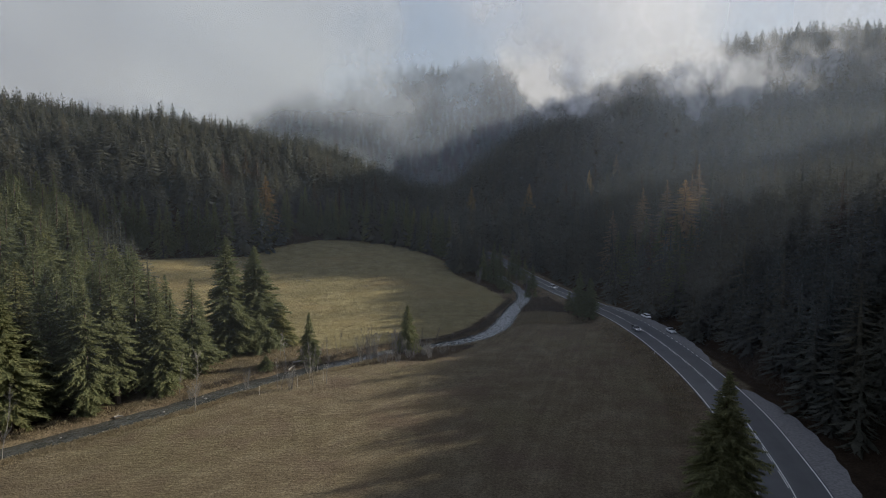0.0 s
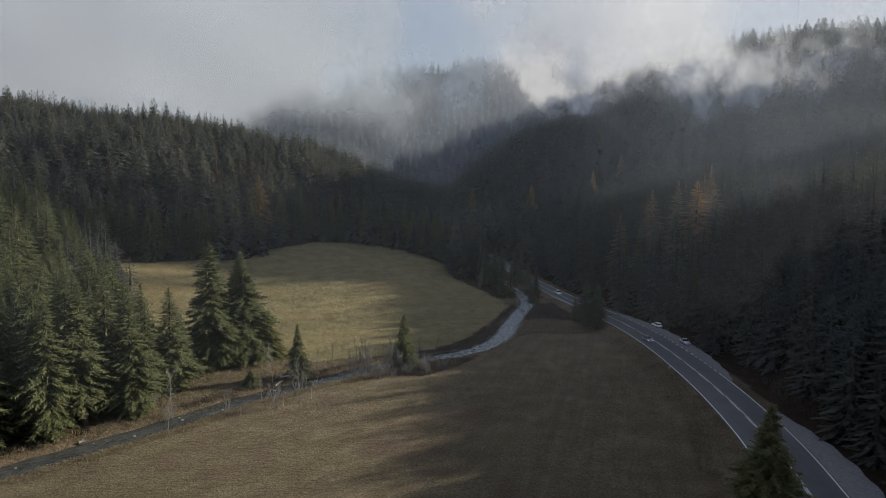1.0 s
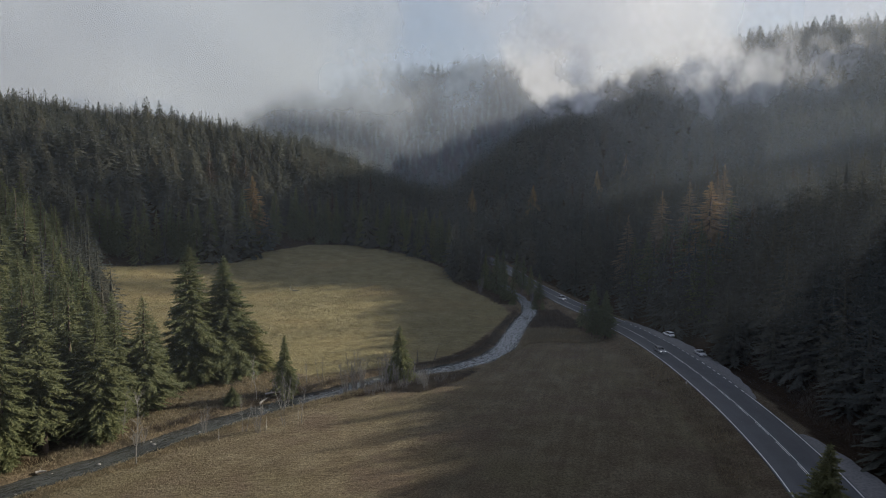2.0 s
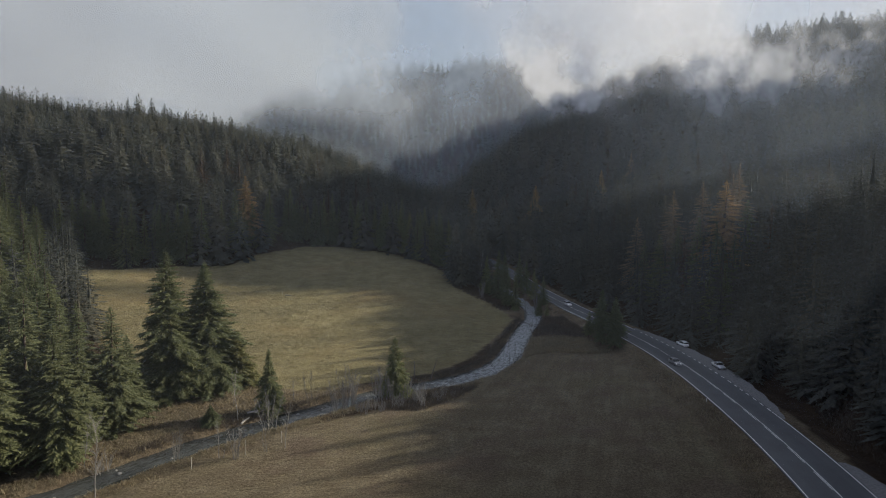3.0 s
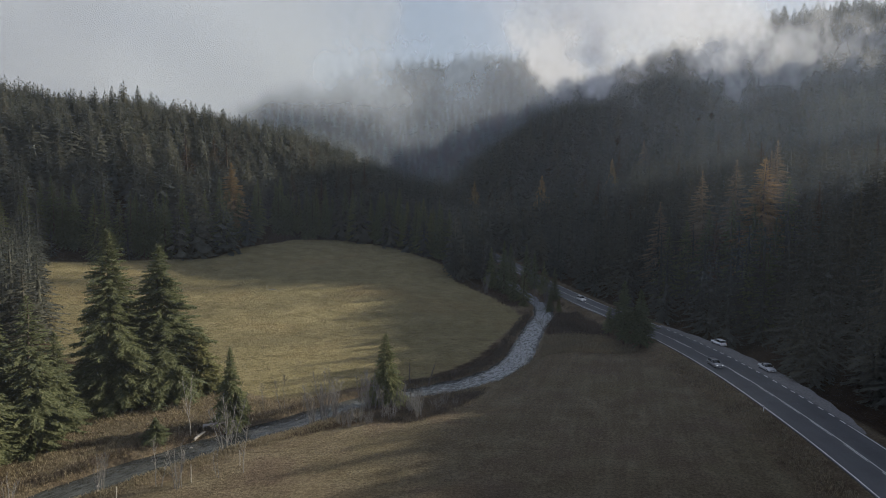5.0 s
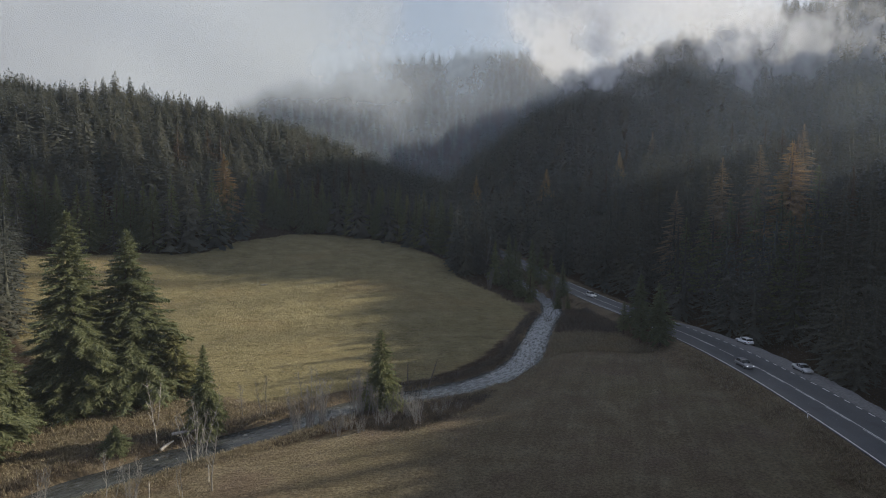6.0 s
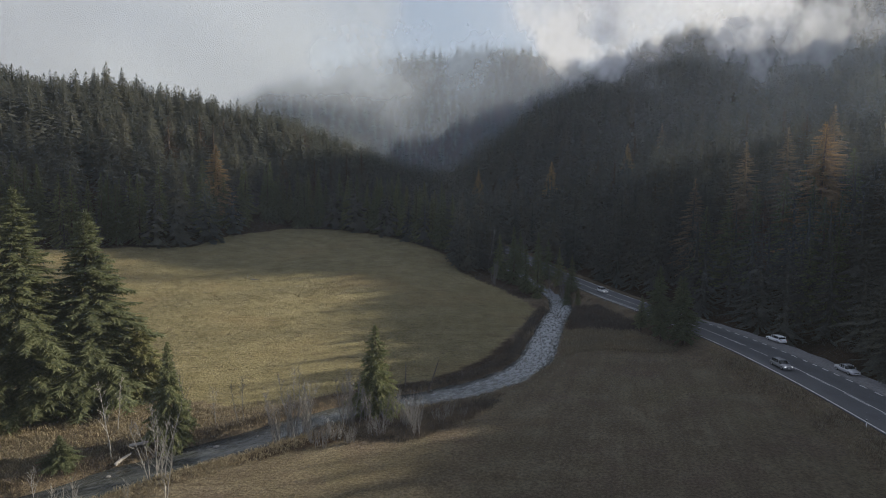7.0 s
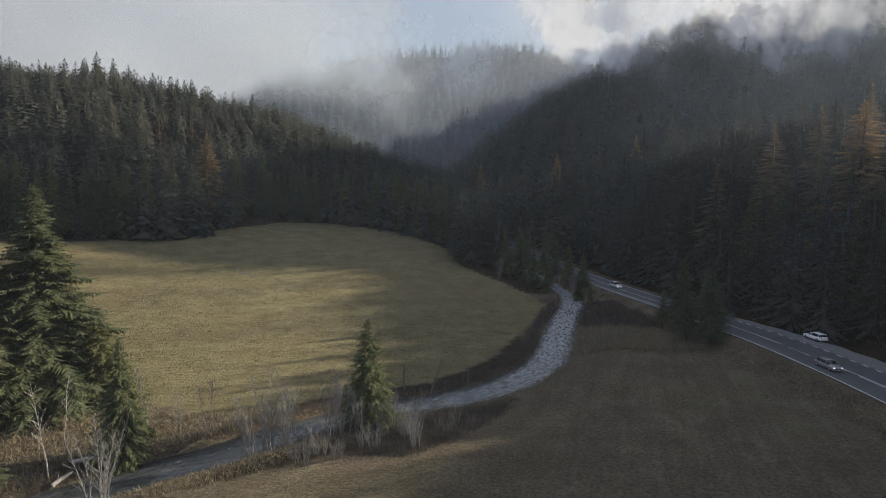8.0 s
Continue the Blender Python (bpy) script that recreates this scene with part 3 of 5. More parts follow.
mist_sheet("thin_haze", 112, -150, 190, -4, 95, floor_veil(0.017, 0.045), "faint veil sheet added to lift the dark tones over the valley floor", 0.0, (0.74, 0.85, 1.0, 1))
mist_sheet("thin_haze", 200, -260, 300, -4, 170, floor_veil(0.008, 0.05), "thin blue haze along the shaded slope", 0.12, (0.7, 0.83, 1.0, 1))
mist_sheet("thin_haze", 300, -300, 360, -4, 200, floor_veil(0.008, 0.04), "thin blue haze along the shaded slope", -0.1, (0.7, 0.83, 1.0, 1))
for depth, strength, thin in ((408, 0.7, 0.06), (452, 0.8, 0.0)):
    mist_sheet("wispy_cloud", depth, -30, 380, 20, 260, ridge_cloud(strength, thin), "torn wisps of white cloud along the wooded slope", -0.05, (0.78, 0.8, 0.85, 1))
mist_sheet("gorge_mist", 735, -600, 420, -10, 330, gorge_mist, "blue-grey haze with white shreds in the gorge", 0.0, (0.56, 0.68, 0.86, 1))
mist_sheet("cloud_bank", 930, -1200, 420, 110, 700, bank, "thick white cloud bank lying over the wooded ridge", -0.16, (0.47, 0.5, 0.54, 1))


# ---- trees ----
def tube(verts, faces, path, radii, sides=5):
    base = len(verts)
    for k, (p, r) in enumerate(zip(path, radii)):
        d = (path[min(k + 1, len(path) - 1)] - path[max(k - 1, 0)]).normalized()
        u = d.cross(Vector((0.3, 0.9, 0.1))).normalized()
        v = d.cross(u)
        for s in range(sides):
            a = 2 * math.pi * s / sides
            verts.append(p + (u * math.cos(a) + v * math.sin(a)) * r)
    for k in range(len(path) - 1):
        for s in range(sides):
            a, b = base + k * sides + s, base + k * sides + (s + 1) % sides
            faces.append((a, b, b + sides, a + sides))


def trunk_mesh(name, h, r, material, rng, bend=0.01):
    verts, faces, path, radii = [], [], [], []
    for k in range(9):
        t = k / 8
        path.append(Vector((bend * h * math.sin(t * 3 + 1), bend * h * math.sin(t * 2.2), t * h * 0.97 - 0.4 * (1 - t))))
        radii.append(r * (1 - t) ** 0.85 + 0.015 + (0.25 * r if k == 0 else 0))
    tube(verts, faces, path, radii, 8)
    # dead stubs below the crown
    for k in range(10):
        z = h * rng.uniform(0.04, 0.3)
        a, l = rng.uniform(0, 6.28), rng.uniform(0.5, 1.6)
        p = Vector((0, 0, z))
        tube(verts, faces, [p, p + Vector((math.cos(a) * l, math.sin(a) * l, -0.15 * l))], [0.035, 0.01], 3)
    return mesh_from(name, verts, faces, material)


def spruce_crown(name, h, r, rng, material, low=0.1, whorls=26, arms=7, sprays=6, taper=1.05, airy=0.0, fine=0.4):
    """Drooping branches all round the stem, each with hanging sprays of needles."""
    verts, faces = [], []

    def spray(p, d, side, length, width):
        a = len(verts)
        verts.extend([p - side * width * 0.5, p + side * width * 0.5, p + d * length])
        faces.append((a, a + 1, a + 2))

    # shaded inner mass of dead twigs and old needles
    for L in range(7):
        t = L / 7
        apex = len(verts)
        verts.append(Vector((0, 0, h * (low + (1 - low) * min(0.97, t + 0.26)))))
        for q in range(7):
            a = q * 0.8976 + L * 0.5
            rr = 0.13 * r * min(1.0, (1 - t) * 1.4) * rng.uniform(0.6, 1.2)
            verts.append(Vector((rr * math.cos(a), rr * math.sin(a), h * (low + (1 - low) * t) - 0.1 * r * rng.random())))
        faces.extend((apex, apex + 1 + q, apex + 1 + (q + 1) % 7) for q in range(7))
    count = int(whorls * arms * 0.95)
    for k in range(count):
        if rng.random() < airy:
            continue
        t = min(max((k + rng.uniform(-0.5, 0.5)) / count, 0.0), 0.985) ** 1.12
        z = h * (low + (1 - low) * t)
        # uneven outline: slow swells round and up the stem
        a = k * 2.39996 + rng.uniform(-0.5, 0.5)
        swell = 1 + 0.16 * math.sin(a * 2 + t * 9) + 0.12 * math.sin(t * 23 + a)
        length = (r * min(1.0, (1 - t) * 1.4) ** taper * (0.7 + 0.3 * min(1, t * 7)) + 0.1) * rng.uniform(0.62, 1.15) * swell
        rise = 0.75 * (t - 0.42) + rng.uniform(-0.16, 0.16)
        out = Vector((math.cos(a), math.sin(a), 0))
        side = Vector((-out.y, out.x, 0))

        def bough(u):
            return Vector((0, 0, z)) + out * length * u + Vector((0, 0, length * (rise * u - 0.42 * u * u + 0.16 * u ** 4)))

        # the bough itself: a narrow, ridged blade
        w = 0.11 * length + 0.05
        n = len(verts)
        verts.extend([bough(0.15), bough(0.6) + side * w - Vector((0, 0, 0.5 * w)), bough(1.04), bough(0.6) - side * w - Vector((0, 0, 0.5 * w))])
        faces.extend([(n, n + 1, n + 2), (n, n + 2, n + 3)])
        m = max(2, int(sprays * (0.3 + 0.7 * length / max(r, 0.1))))
        for q in range(m):
            u = 0.2 + 0.8 * (q + 0.6 * rng.random()) / m
            p = bough(u)
            size = length * rng.uniform(0.2, 0.42) * (1.2 - 0.8 * u) + 0.16
            wide = fine * rng.uniform(0.7, 1.3) * (0.5 + 0.5 * min(1.0, length / 3))
            for sg in (-1, 1):
                d = (out * rng.uniform(0.5, 1.1) + side * sg * rng.uniform(0.5, 1.0) + Vector((0, 0, -rng.uniform(0.05, 0.55)))).normalized()
                spray(p, d, (out * 0.8 - side * sg * 0.4 + Vector((0, 0, rng.uniform(-0.7, 0.7)))).normalized(), size, wide)
            # twigs that hang from the bough
            spray(p, (out * 0.3 + side * rng.uniform(-0.6, 0.6) + Vector((0, 0, -1))).normalized(), (out + side * rng.uniform(-0.8, 0.8)).normalized(), size * 0.62, wide * 1.2)
    for k in range(5):
        a = k * 1.26
        spray(Vector((0, 0, h * 0.94)), Vector((0.12 * math.cos(a), 0.12 * math.sin(a), 1)).normalized(), Vector((-math.sin(a), math.cos(a), 0)), h * 0.07, 0.16)
    return mesh_from(name, verts, faces, material)


def make_tree(kind, h, r, seed, needles, bark, label, **kw):
    rng = random.Random(seed)
    root = new(kind)
    t = new("trunk", trunk_mesh("trunk", h, h * 0.0125 + 0.03, bark, rng))
    c = new("crown", spruce_crown("crown", h, r, rng, needles, **kw))
    t.parent = c.parent = root
    return tagged(root, label, "tree")


SPRUCE_SET = [
    make_tree("spruce_tree", 27, 5.4, 1, MAT_SPRUCE, MAT_BARK, "tall dark green spruce at the forest edge", low=0.06, whorls=36, arms=11, taper=0.86, sprays=8, fine=0.36),
    make_tree("spruce_tree", 24, 4.5, 2, MAT_SPRUCE, MAT_BARK, "tall dark green spruce at the forest edge", low=0.13, whorls=33, arms=10, airy=0.06, taper=0.86, sprays=8, fine=0.36),
    make_tree("spruce_tree", 21, 4.8, 3, MAT_SPRUCE, MAT_BARK, "tall dark green spruce at the forest edge", low=0.05, whorls=32, arms=11, taper=0.90, sprays=8, fine=0.36),
    make_tree("spruce_tree", 25, 4.2, 4, MAT_SPRUCE, MAT_BARK, "tall dark green spruce at the forest edge", low=0.2, whorls=33, arms=9, airy=0.12, taper=0.82, sprays=8, fine=0.36),
    make_tree("spruce_tree", 11, 3.7, 5, MAT_SPRUCE, MAT_BARK, "young dark green spruce at the forest edge", low=0.03, whorls=34, arms=12, taper=0.92, sprays=12, fine=0.17),
    make_tree("spruce_tree", 26, 4.2, 6, MAT_SPRUCE, MAT_BARK, "tall dark green spruce along the meadow edge", low=0.05, whorls=28, arms=9, sprays=6, taper=0.85),
    make_tree("spruce_tree", 23, 3.8, 7, MAT_SPRUCE, MAT_BARK, "tall dark green spruce along the meadow edge", low=0.08, whorls=27, arms=9, sprays=6, taper=0.88),
    make_tree("spruce_tree", 27, 5.4, 8, MAT_SPRUCE, MAT_BARK, "great dark green spruce standing by the stream", low=0.04, whorls=48, arms=14, taper=0.84, sprays=18, fine=0.2),
    make_tree("spruce_tree", 21, 4.8, 9, MAT_SPRUCE, MAT_BARK, "great dark green spruce standing by the stream", low=0.04, whorls=44, arms=14, taper=0.88, sprays=18, fine=0.2),
]
LARCH = make_tree("larch_tree", 30, 4.8, 11, MAT_LARCH, MAT_BARK, "orange autumn larch among dark spruces", low=0.12, whorls=40, arms=12, airy=0.1, taper=0.95, sprays=13, fine=0.2)
GROWN = [27, 24, 21, 25, 11, 26, 23, 27, 21]
used = set()


def plant(source, x, y, h, turn=0.0, label="", group="", wide=1.0, sink=0.25):
    base_h = GROWN[SPRUCE_SET.index(source)] if source in SPRUCE_SET else 30
    s = h / base_h
    m = Matrix.Translation((x, y, height(x, y) - sink)) @ Matrix.Rotation(turn, 4, "Z")
    if source.name in used:
        ob = copy_thing(source, m)
    else:
        ob = source
        used.add(source.name)
        ob.matrix_basis = m
    ob.scale = (s * wide, s * wide, s)
    if label:
        ob["label"] = label
    if group:
        ob["group"] = group
    return ob


# the two great spruces on the bank and their small neighbours
plant(SPRUCE_SET[7], -59.3, 161.5, 33.2, 0.4, "great dark green spruce standing by the stream", wide=1.12)
plant(SPRUCE_SET[8], -53.9, 169, 30.0, 1.9, "great dark green spruce standing by the stream", wide=1.3)
plant(SPRUCE_SET[4], -62.5, 150.5, 17, 0.2, "young spruce beside two great spruces", wide=0.72)
plant(SPRUCE_SET[4], -67, 151, 12.5, 2.2, "young spruce beside two great spruces")
plant(SPRUCE_SET[4], -35.3, 154.2, 13.6, 1.1, "slim young spruce on the stream bank", wide=0.62)
plant(SPRUCE_SET[4], -10.0, 165.2, 14.0, 3.0, "young spruce among bare shrubs on the stream bank", wide=0.8)
plant(SPRUCE_SET[4], -47.6, 171.5, 13.5, 4.0, "young spruce beside two great spruces", wide=1.05)
plant(SPRUCE_SET[4], -44.6, 146.6, 4.2, 5.0, "low dark spruce bush on the stream bank", wide=1.5)
plant(SPRUCE_SET[8], 40.2, 81.5, 19.4, 0.7, "dark spruce standing alone beside the road", wide=1.15)
plant(SPRUCE_SET[4], -71.5, 116.0, 7.4, 0.7, "small bright green spruce on the stream bank", wide=1.0)
# spruces between the field and the road
for x, y, h in ((51.0, 204.5, 15), (48.0, 209, 11), (53.6, 213, 13), (50.6, 217.5, 15), (47, 219, 9)):
    plant(SPRUCE_SET[(int(x) + int(y)) % 3 + 1], x, y, h, x, "dark spruce on the verge between field and road", "verge spruces", wide=1.3)

# spruces that close the gap between stream and road beyond the bend
for x, y, h in ((37.5, 258, 9), (40.5, 266, 12), (29, 262, 14), (38.5, 277, 13), (26.5, 270, 16), (37, 290, 15), (24, 284, 18), (30, 312, 18), (39.5, 252.5, 6), (20, 292, 17), (36, 306, 16), (26, 300, 19)):
    plant(SPRUCE_SET[5 + int(y) % 2], x, y, h, x, "dark spruce between the stream and the road", "spruces by the road bend", wide=1.2)

rng = random.Random(5)


def scatter(ring, spacing, limit, seed):
    """Jittered places inside a ring."""
    g = random.Random(seed)
    xs, ys = [p[0] for p in ring], [p[1] for p in ring]
    out = []
    y = min(ys)
    while y < max(ys):
        x = min(xs)
        while x < max(xs):
            px, py = x + g.uniform(-0.45, 0.45) * spacing, y + g.uniform(-0.45, 0.45) * spacing
            if inside(np.array([px]), np.array([py]), ring)[0]:
                out.append((px, py))
            x += spacing
        y += spacing
    g.shuffle(out)
    return out[:limit]


LEFT_WOODS = [(-86, 97), (-77, 108), (-70, 116.5), (-63, 127), (-57, 133), (-58, 141), (-66, 146), (-74, 152), (-82, 162), (-94, 176), (-112, 190), (-116, 90), (-100, 76)]
for k, (x, y) in enumerate(scatter(LEFT_WOODS, 5.4, 150, 7)):
    src = SPRUCE_SET[rng.choice((0, 1, 1, 2, 3, 3))]
    plant(src, x, y, rng.uniform(22, 32), rng.uniform(0, 6.28), "tall dark green spruce in the wood by the stream", "spruces of the streamside wood", wide=rng.uniform(0.9, 1.2))

EDGE_WOODS = [(-172, 296), (-147, 302), (-122, 318), (-105, 334), (-101, 356), (-80, 380), (-55, 378), (-24, 360), (2, 330), (8, 338), (-20, 370), (-52, 390), (-84, 392),
              (-112, 362), (-114, 340), (-124, 330), (-148, 314), (-174, 308)]
for k, (x, y) in enumerate(scatter(EDGE_WOODS, 4.6, 80, 8)):
    plant(SPRUCE_SET[rng.choice((5, 6))], x, y, rng.uniform(20, 30), rng.uniform(0, 6.28), "tall dark green spruce along the meadow edge", "spruces along the meadow", wide=rng.uniform(0.9, 1.15))

# larches that stand out in orange
for x, y, h, w in ((-107, 360, 37, 1.5), (60, 415, 32, 1.3), (90.5, 223, 36, 1.6), (98, 401, 26, 1.3), (24, 500, 27, 1.2)):
    plant(LARCH, x, y, h, x, "", "orange larches", wide=w)


# full-grown spruces on the slope behind the streamside wood
SLOPE_WOODS = [(-117, 150), (-117, 192), (-131, 229), (-152, 263), (-174, 296), (-235, 300), (-215, 230), (-175, 150)]
for k, (x, y) in enumerate(scatter(SLOPE_WOODS, 7.4, 110, 17)):
    plant(SPRUCE_SET[rng.choice((5, 6))], x, y, rng.uniform(20, 34), rng.uniform(0, 6.28), "tall dark green spruce on the slope above the stream", "spruces of the lower slope", wide=rng.uniform(1.25, 1.6))
# spruces standing before the tall larch above the road
for x, y, h in ((85, 213, 24), (89.5, 214, 22), (80.5, 210, 20), (94, 216, 23), (86, 219, 27), (82, 203, 21), (97, 222, 26), (79, 231, 27), (83.5, 226, 28), (75, 237, 25), (88, 226, 27), (93, 228, 28), (72, 243, 24)):
    plant(SPRUCE_SET[5 + int(x) % 2], x, y, h, x, "tall dark green spruce on the slope above the road", "spruces above the road", wide=1.25)


def frond_template(count, seed, broad, low=0.05):
    """A light conifer of unit height and radius: a ragged core and drooping fronds round it."""
    g = random.Random(seed)
    verts, faces = [], []
    for L in range(5):
        t = L / 6
        apex = len(verts)
        verts.append(Vector((0, 0, low + (1 - low) * min(0.9, t + 0.22))))
        for s in range(5):
            a = s * 1.2566 + L * 0.6
            rr = 0.06 * min(1.0, (0.8 - t) * 1.4) * g.uniform(0.5, 1.3)
            verts.append(Vector((rr * math.cos(a), rr * math.sin(a), low + (1 - low) * t - 0.03 * g.random())))
        faces += [(apex, apex + 1 + s, apex + 1 + (s + 1) % 5) for s in range(5)]
    up = Vector((0, 0, 1))
    for k in range(count):
        t = min(0.98, max(0.0, (k + g.uniform(-0.5, 0.5)) / count)) ** 0.8
        a = k * 2.39996 + g.uniform(-0.5, 0.5)
        out, base = Vector((math.cos(a), math.sin(a), 0)), Vector((0, 0, low + (1 - low) * t))
        side = Vector((-out.y, out.x, 0))
        L = 0.2 * (min(1.0, (1 - t) * 1.25) ** 0.9 * g.uniform(0.5, 1.15) + 0.05)
        rise = 0.6 * (t - 0.4) + g.uniform(-0.22, 0.22)
        root = base + out * L * g.uniform(0.15, 0.45)
        mid = base + out * L * 0.68 + up * L * (0.68 * rise - 0.1)
        tip = base + out * L + up * L * (rise - 0.32)
        w = L * g.uniform(0.6, 1.25) * broad + 0.006
        n = len(verts)
        verts += [root, mid + side * w - up * L * g.uniform(0.02, 0.3), tip, mid - side * w - up * L * g.uniform(0.02, 0.3)]
        faces += [(n, n + 1, n + 2), (n, n + 2, n + 3)]
    for k in range(3):
        a, n = k * 2.1, len(verts)
        verts += [Vector((0.012 * math.cos(a), 0.012 * math.sin(a), 0.92)), Vector((0.012 * math.cos(a + 1.5), 0.012 * math.sin(a + 1.5), 0.92)), up.copy()]
        faces.append((n, n + 1, n + 2))
    return np.array([(v.x * 5, v.y * 5, v.z) for v in verts]), np.array(faces)


def crown_template(seed, whorls, arms, sprays, fine):
    """A spruce crown scaled to unit height and radius, for the trees of the woods."""
    me = spruce_crown("crown", 25.0, 5.2, random.Random(seed), MAT_WOODS, low=0.06, whorls=whorls, arms=arms, sprays=sprays, taper=0.85, fine=fine)
    v = np.array([(p.co.x / 5.2, p.co.y / 5.2, p.co.z / 25.0) for p in me.vertices])
    f = np.array([tuple(p.vertices) for p in me.polygons])
    bpy.data.meshes.remove(me)
    return v, f


def forest(name, trees, templates, material, label):
    """One joined mesh of many small conifers: rows of x, y, height, radius."""
    g = np.random.RandomState(len(trees))
    xy = np.array(trees)
    z = land(xy[:, 0], xy[:, 1])[0]
    V, F, tone, base = [], [], [], 0
    for k, (v, f) in enumerate(templates):
        idx = np.arange(len(xy))[k::len(templates)]
        a = g.uniform(0, 6.28, len(idx))
        c, s = np.cos(a)[:, None], np.sin(a)[:, None]
        hh, rr = xy[idx, 2][:, None], xy[idx, 3][:, None]
        X = (v[None, :, 0] * c - v[None, :, 1] * s) * rr + xy[idx, 0][:, None] + g.uniform(-0.02, 0.02, (len(idx), 1)) * hh * v[None, :, 2]
        Y = (v[None, :, 0] * s + v[None, :, 1] * c) * rr + xy[idx, 1][:, None]
        Z = v[None, :, 2] * hh + z[idx][:, None] - 0.3
        V.append(np.stack([X, Y, Z], -1).reshape(-1, 3))
        F.append((f[None] + (np.arange(len(idx)) * len(v))[:, None, None] + base).reshape(-1, 3))
        tone.append(np.repeat(g.uniform(0, 1, len(idx)), len(v)))
        base += len(v) * len(idx)
    V, F = np.concatenate(V), np.concatenate(F)
    me = bpy.data.meshes.new(name)
    me.vertices.add(len(V))
    me.vertices.foreach_set("co", V.astype(np.float32).ravel())
    me.loops.add(F.size)
    me.loops.foreach_set("vertex_index", F.astype(np.int32).ravel())
    me.polygons.add(len(F))
    me.polygons.foreach_set("loop_start", np.arange(0, F.size, 3, dtype=np.int32))
    me.update(calc_edges=True)
    me.attributes.new("tone", "FLOAT", "POINT").data.foreach_set("value", np.concatenate(tone).astype(np.float32))
    me.materials.append(material)
    return tagged(new(name, me), label, "forest", kind="stuff")


def woods_grid(y0, y1, spacing, seed, keep):
    g = np.random.RandomState(seed)
    gx, gy = np.meshgrid(np.arange(-620, 620, spacing), np.arange(y0, y1, spacing))
    x = gx.ravel() + g.uniform(-0.48, 0.48, gx.size) * spacing
    y = gy.ravel() + g.uniform(-0.48, 0.48, gx.size) * spacing
    ok = keep(x, y)
    x, y = x[ok], y[ok]
    even = (x > 60) & (y < 440)
    h = np.where(even, 20.5, 21.0) + np.where(even, 6, 11) * fbm(x / 28, y / 28, 71, 2) + g.uniform(-1, 1, len(x)) * np.where(even, 4.5, 7.5)
    front = line_distance(x, y, FOOT_RIGHT)
    h = h + np.where((x > 60) & (y > 120) & (y < 340) & (front > 8) & (front < 34), 0.8, 0.0)      # the tall front row above the road
    h = h * np.where((x > 90) & (y > 420), 0.85, 1.0) + np.where((x > 60) & (y > 250), 2.0, 0.0)
    return np.column_stack([x, y, np.clip(h, 9, 33), np.clip(h, 9, 33) * g.uniform(0.21, 0.32, len(x))])


def wooded(x, y):
    m = ~inside(x, y, MEADOW_RING) & ~inside(x, y, FIELD_RING)
    m &= (line_distance(x, y, ROAD_LOW) > np.where((y > 60) & (y < 232) & (x > 50), 12.5, 8.5)) & (line_distance(x, y, STREAM_LOW) > 6.5)
    left = x < np.interp(y, [0, 200, 400], [-40, -10, 20])
    m &= ~(left & (y < 200) & (x > -116)) & ~inside(x, y, LEFT_WOODS)
    m &= ~((~left) & (y < 262) & (x < np.interp(y, [0, 205, 262], [60, 60, 30])))
    m &= ~inside(x, y, EDGE_WOODS) & ~inside(x, y, SLOPE_WOODS)
    verge = np.interp(y, [200, 238, 272, 305], [70, 64, 57, 52])
    m &= ~((x > 12) & (x < verge) & (y < 305))
    return m


near_rows = woods_grid(40, 320, 5.3, 1, lambda x, y: wooded(x, y) & (np.abs(x) < 0.76 * y + 18))
# trees right of the view, added only to shade the field and roadside
shade_rows = woods_grid(40, 250, 6.0, 6, lambda x, y: wooded(x, y) & (x >= 0.76 * y + 18) & (x < 265))
mid_rows = woods_grid(320, 540, 7.2, 2, lambda x, y: wooded(x, y) & (np.abs(x) < 0.76 * y + 18))
far_rows = woods_grid(540, 780, 8.8, 3, lambda x, y: wooded(x, y) & (np.abs(x) < 0.76 * y + 18))
rim_rows = woods_grid(780, 1330, 17.0, 4, lambda x, y: wooded(x, y) & (np.abs(x) < 520))
forest("near_forest", near_rows, [crown_template(s, 16, 6, 4, 0.5) for s in (1, 2, 3, 4, 5)], MAT_WOODS, "dense dark spruce forest climbing the slopes by the road")
forest("slope_forest", shade_rows, [frond_template(30, s, 0.45) for s in (14, 15, 16)], MAT_WOODS, "unseen spruce forest added beyond the view to shade field and road")
forest("hillside_forest", mid_rows, [frond_template(185, s, 0.27) for s in (5, 6, 7, 8)], MAT_WOODS, "dense dark spruce forest covering both hillsides")
forest("ridge_forest", far_rows, [frond_template(54, s, 0.5) for s in (9, 10, 11)], MAT_WOODS, "far spruce forest along the ridges under cloud")
forest("distant_forest", rim_rows, [frond_template(20, s, 0.75) for s in (12, 13)], MAT_WOODS, "distant forest on a mountain hidden by haze")


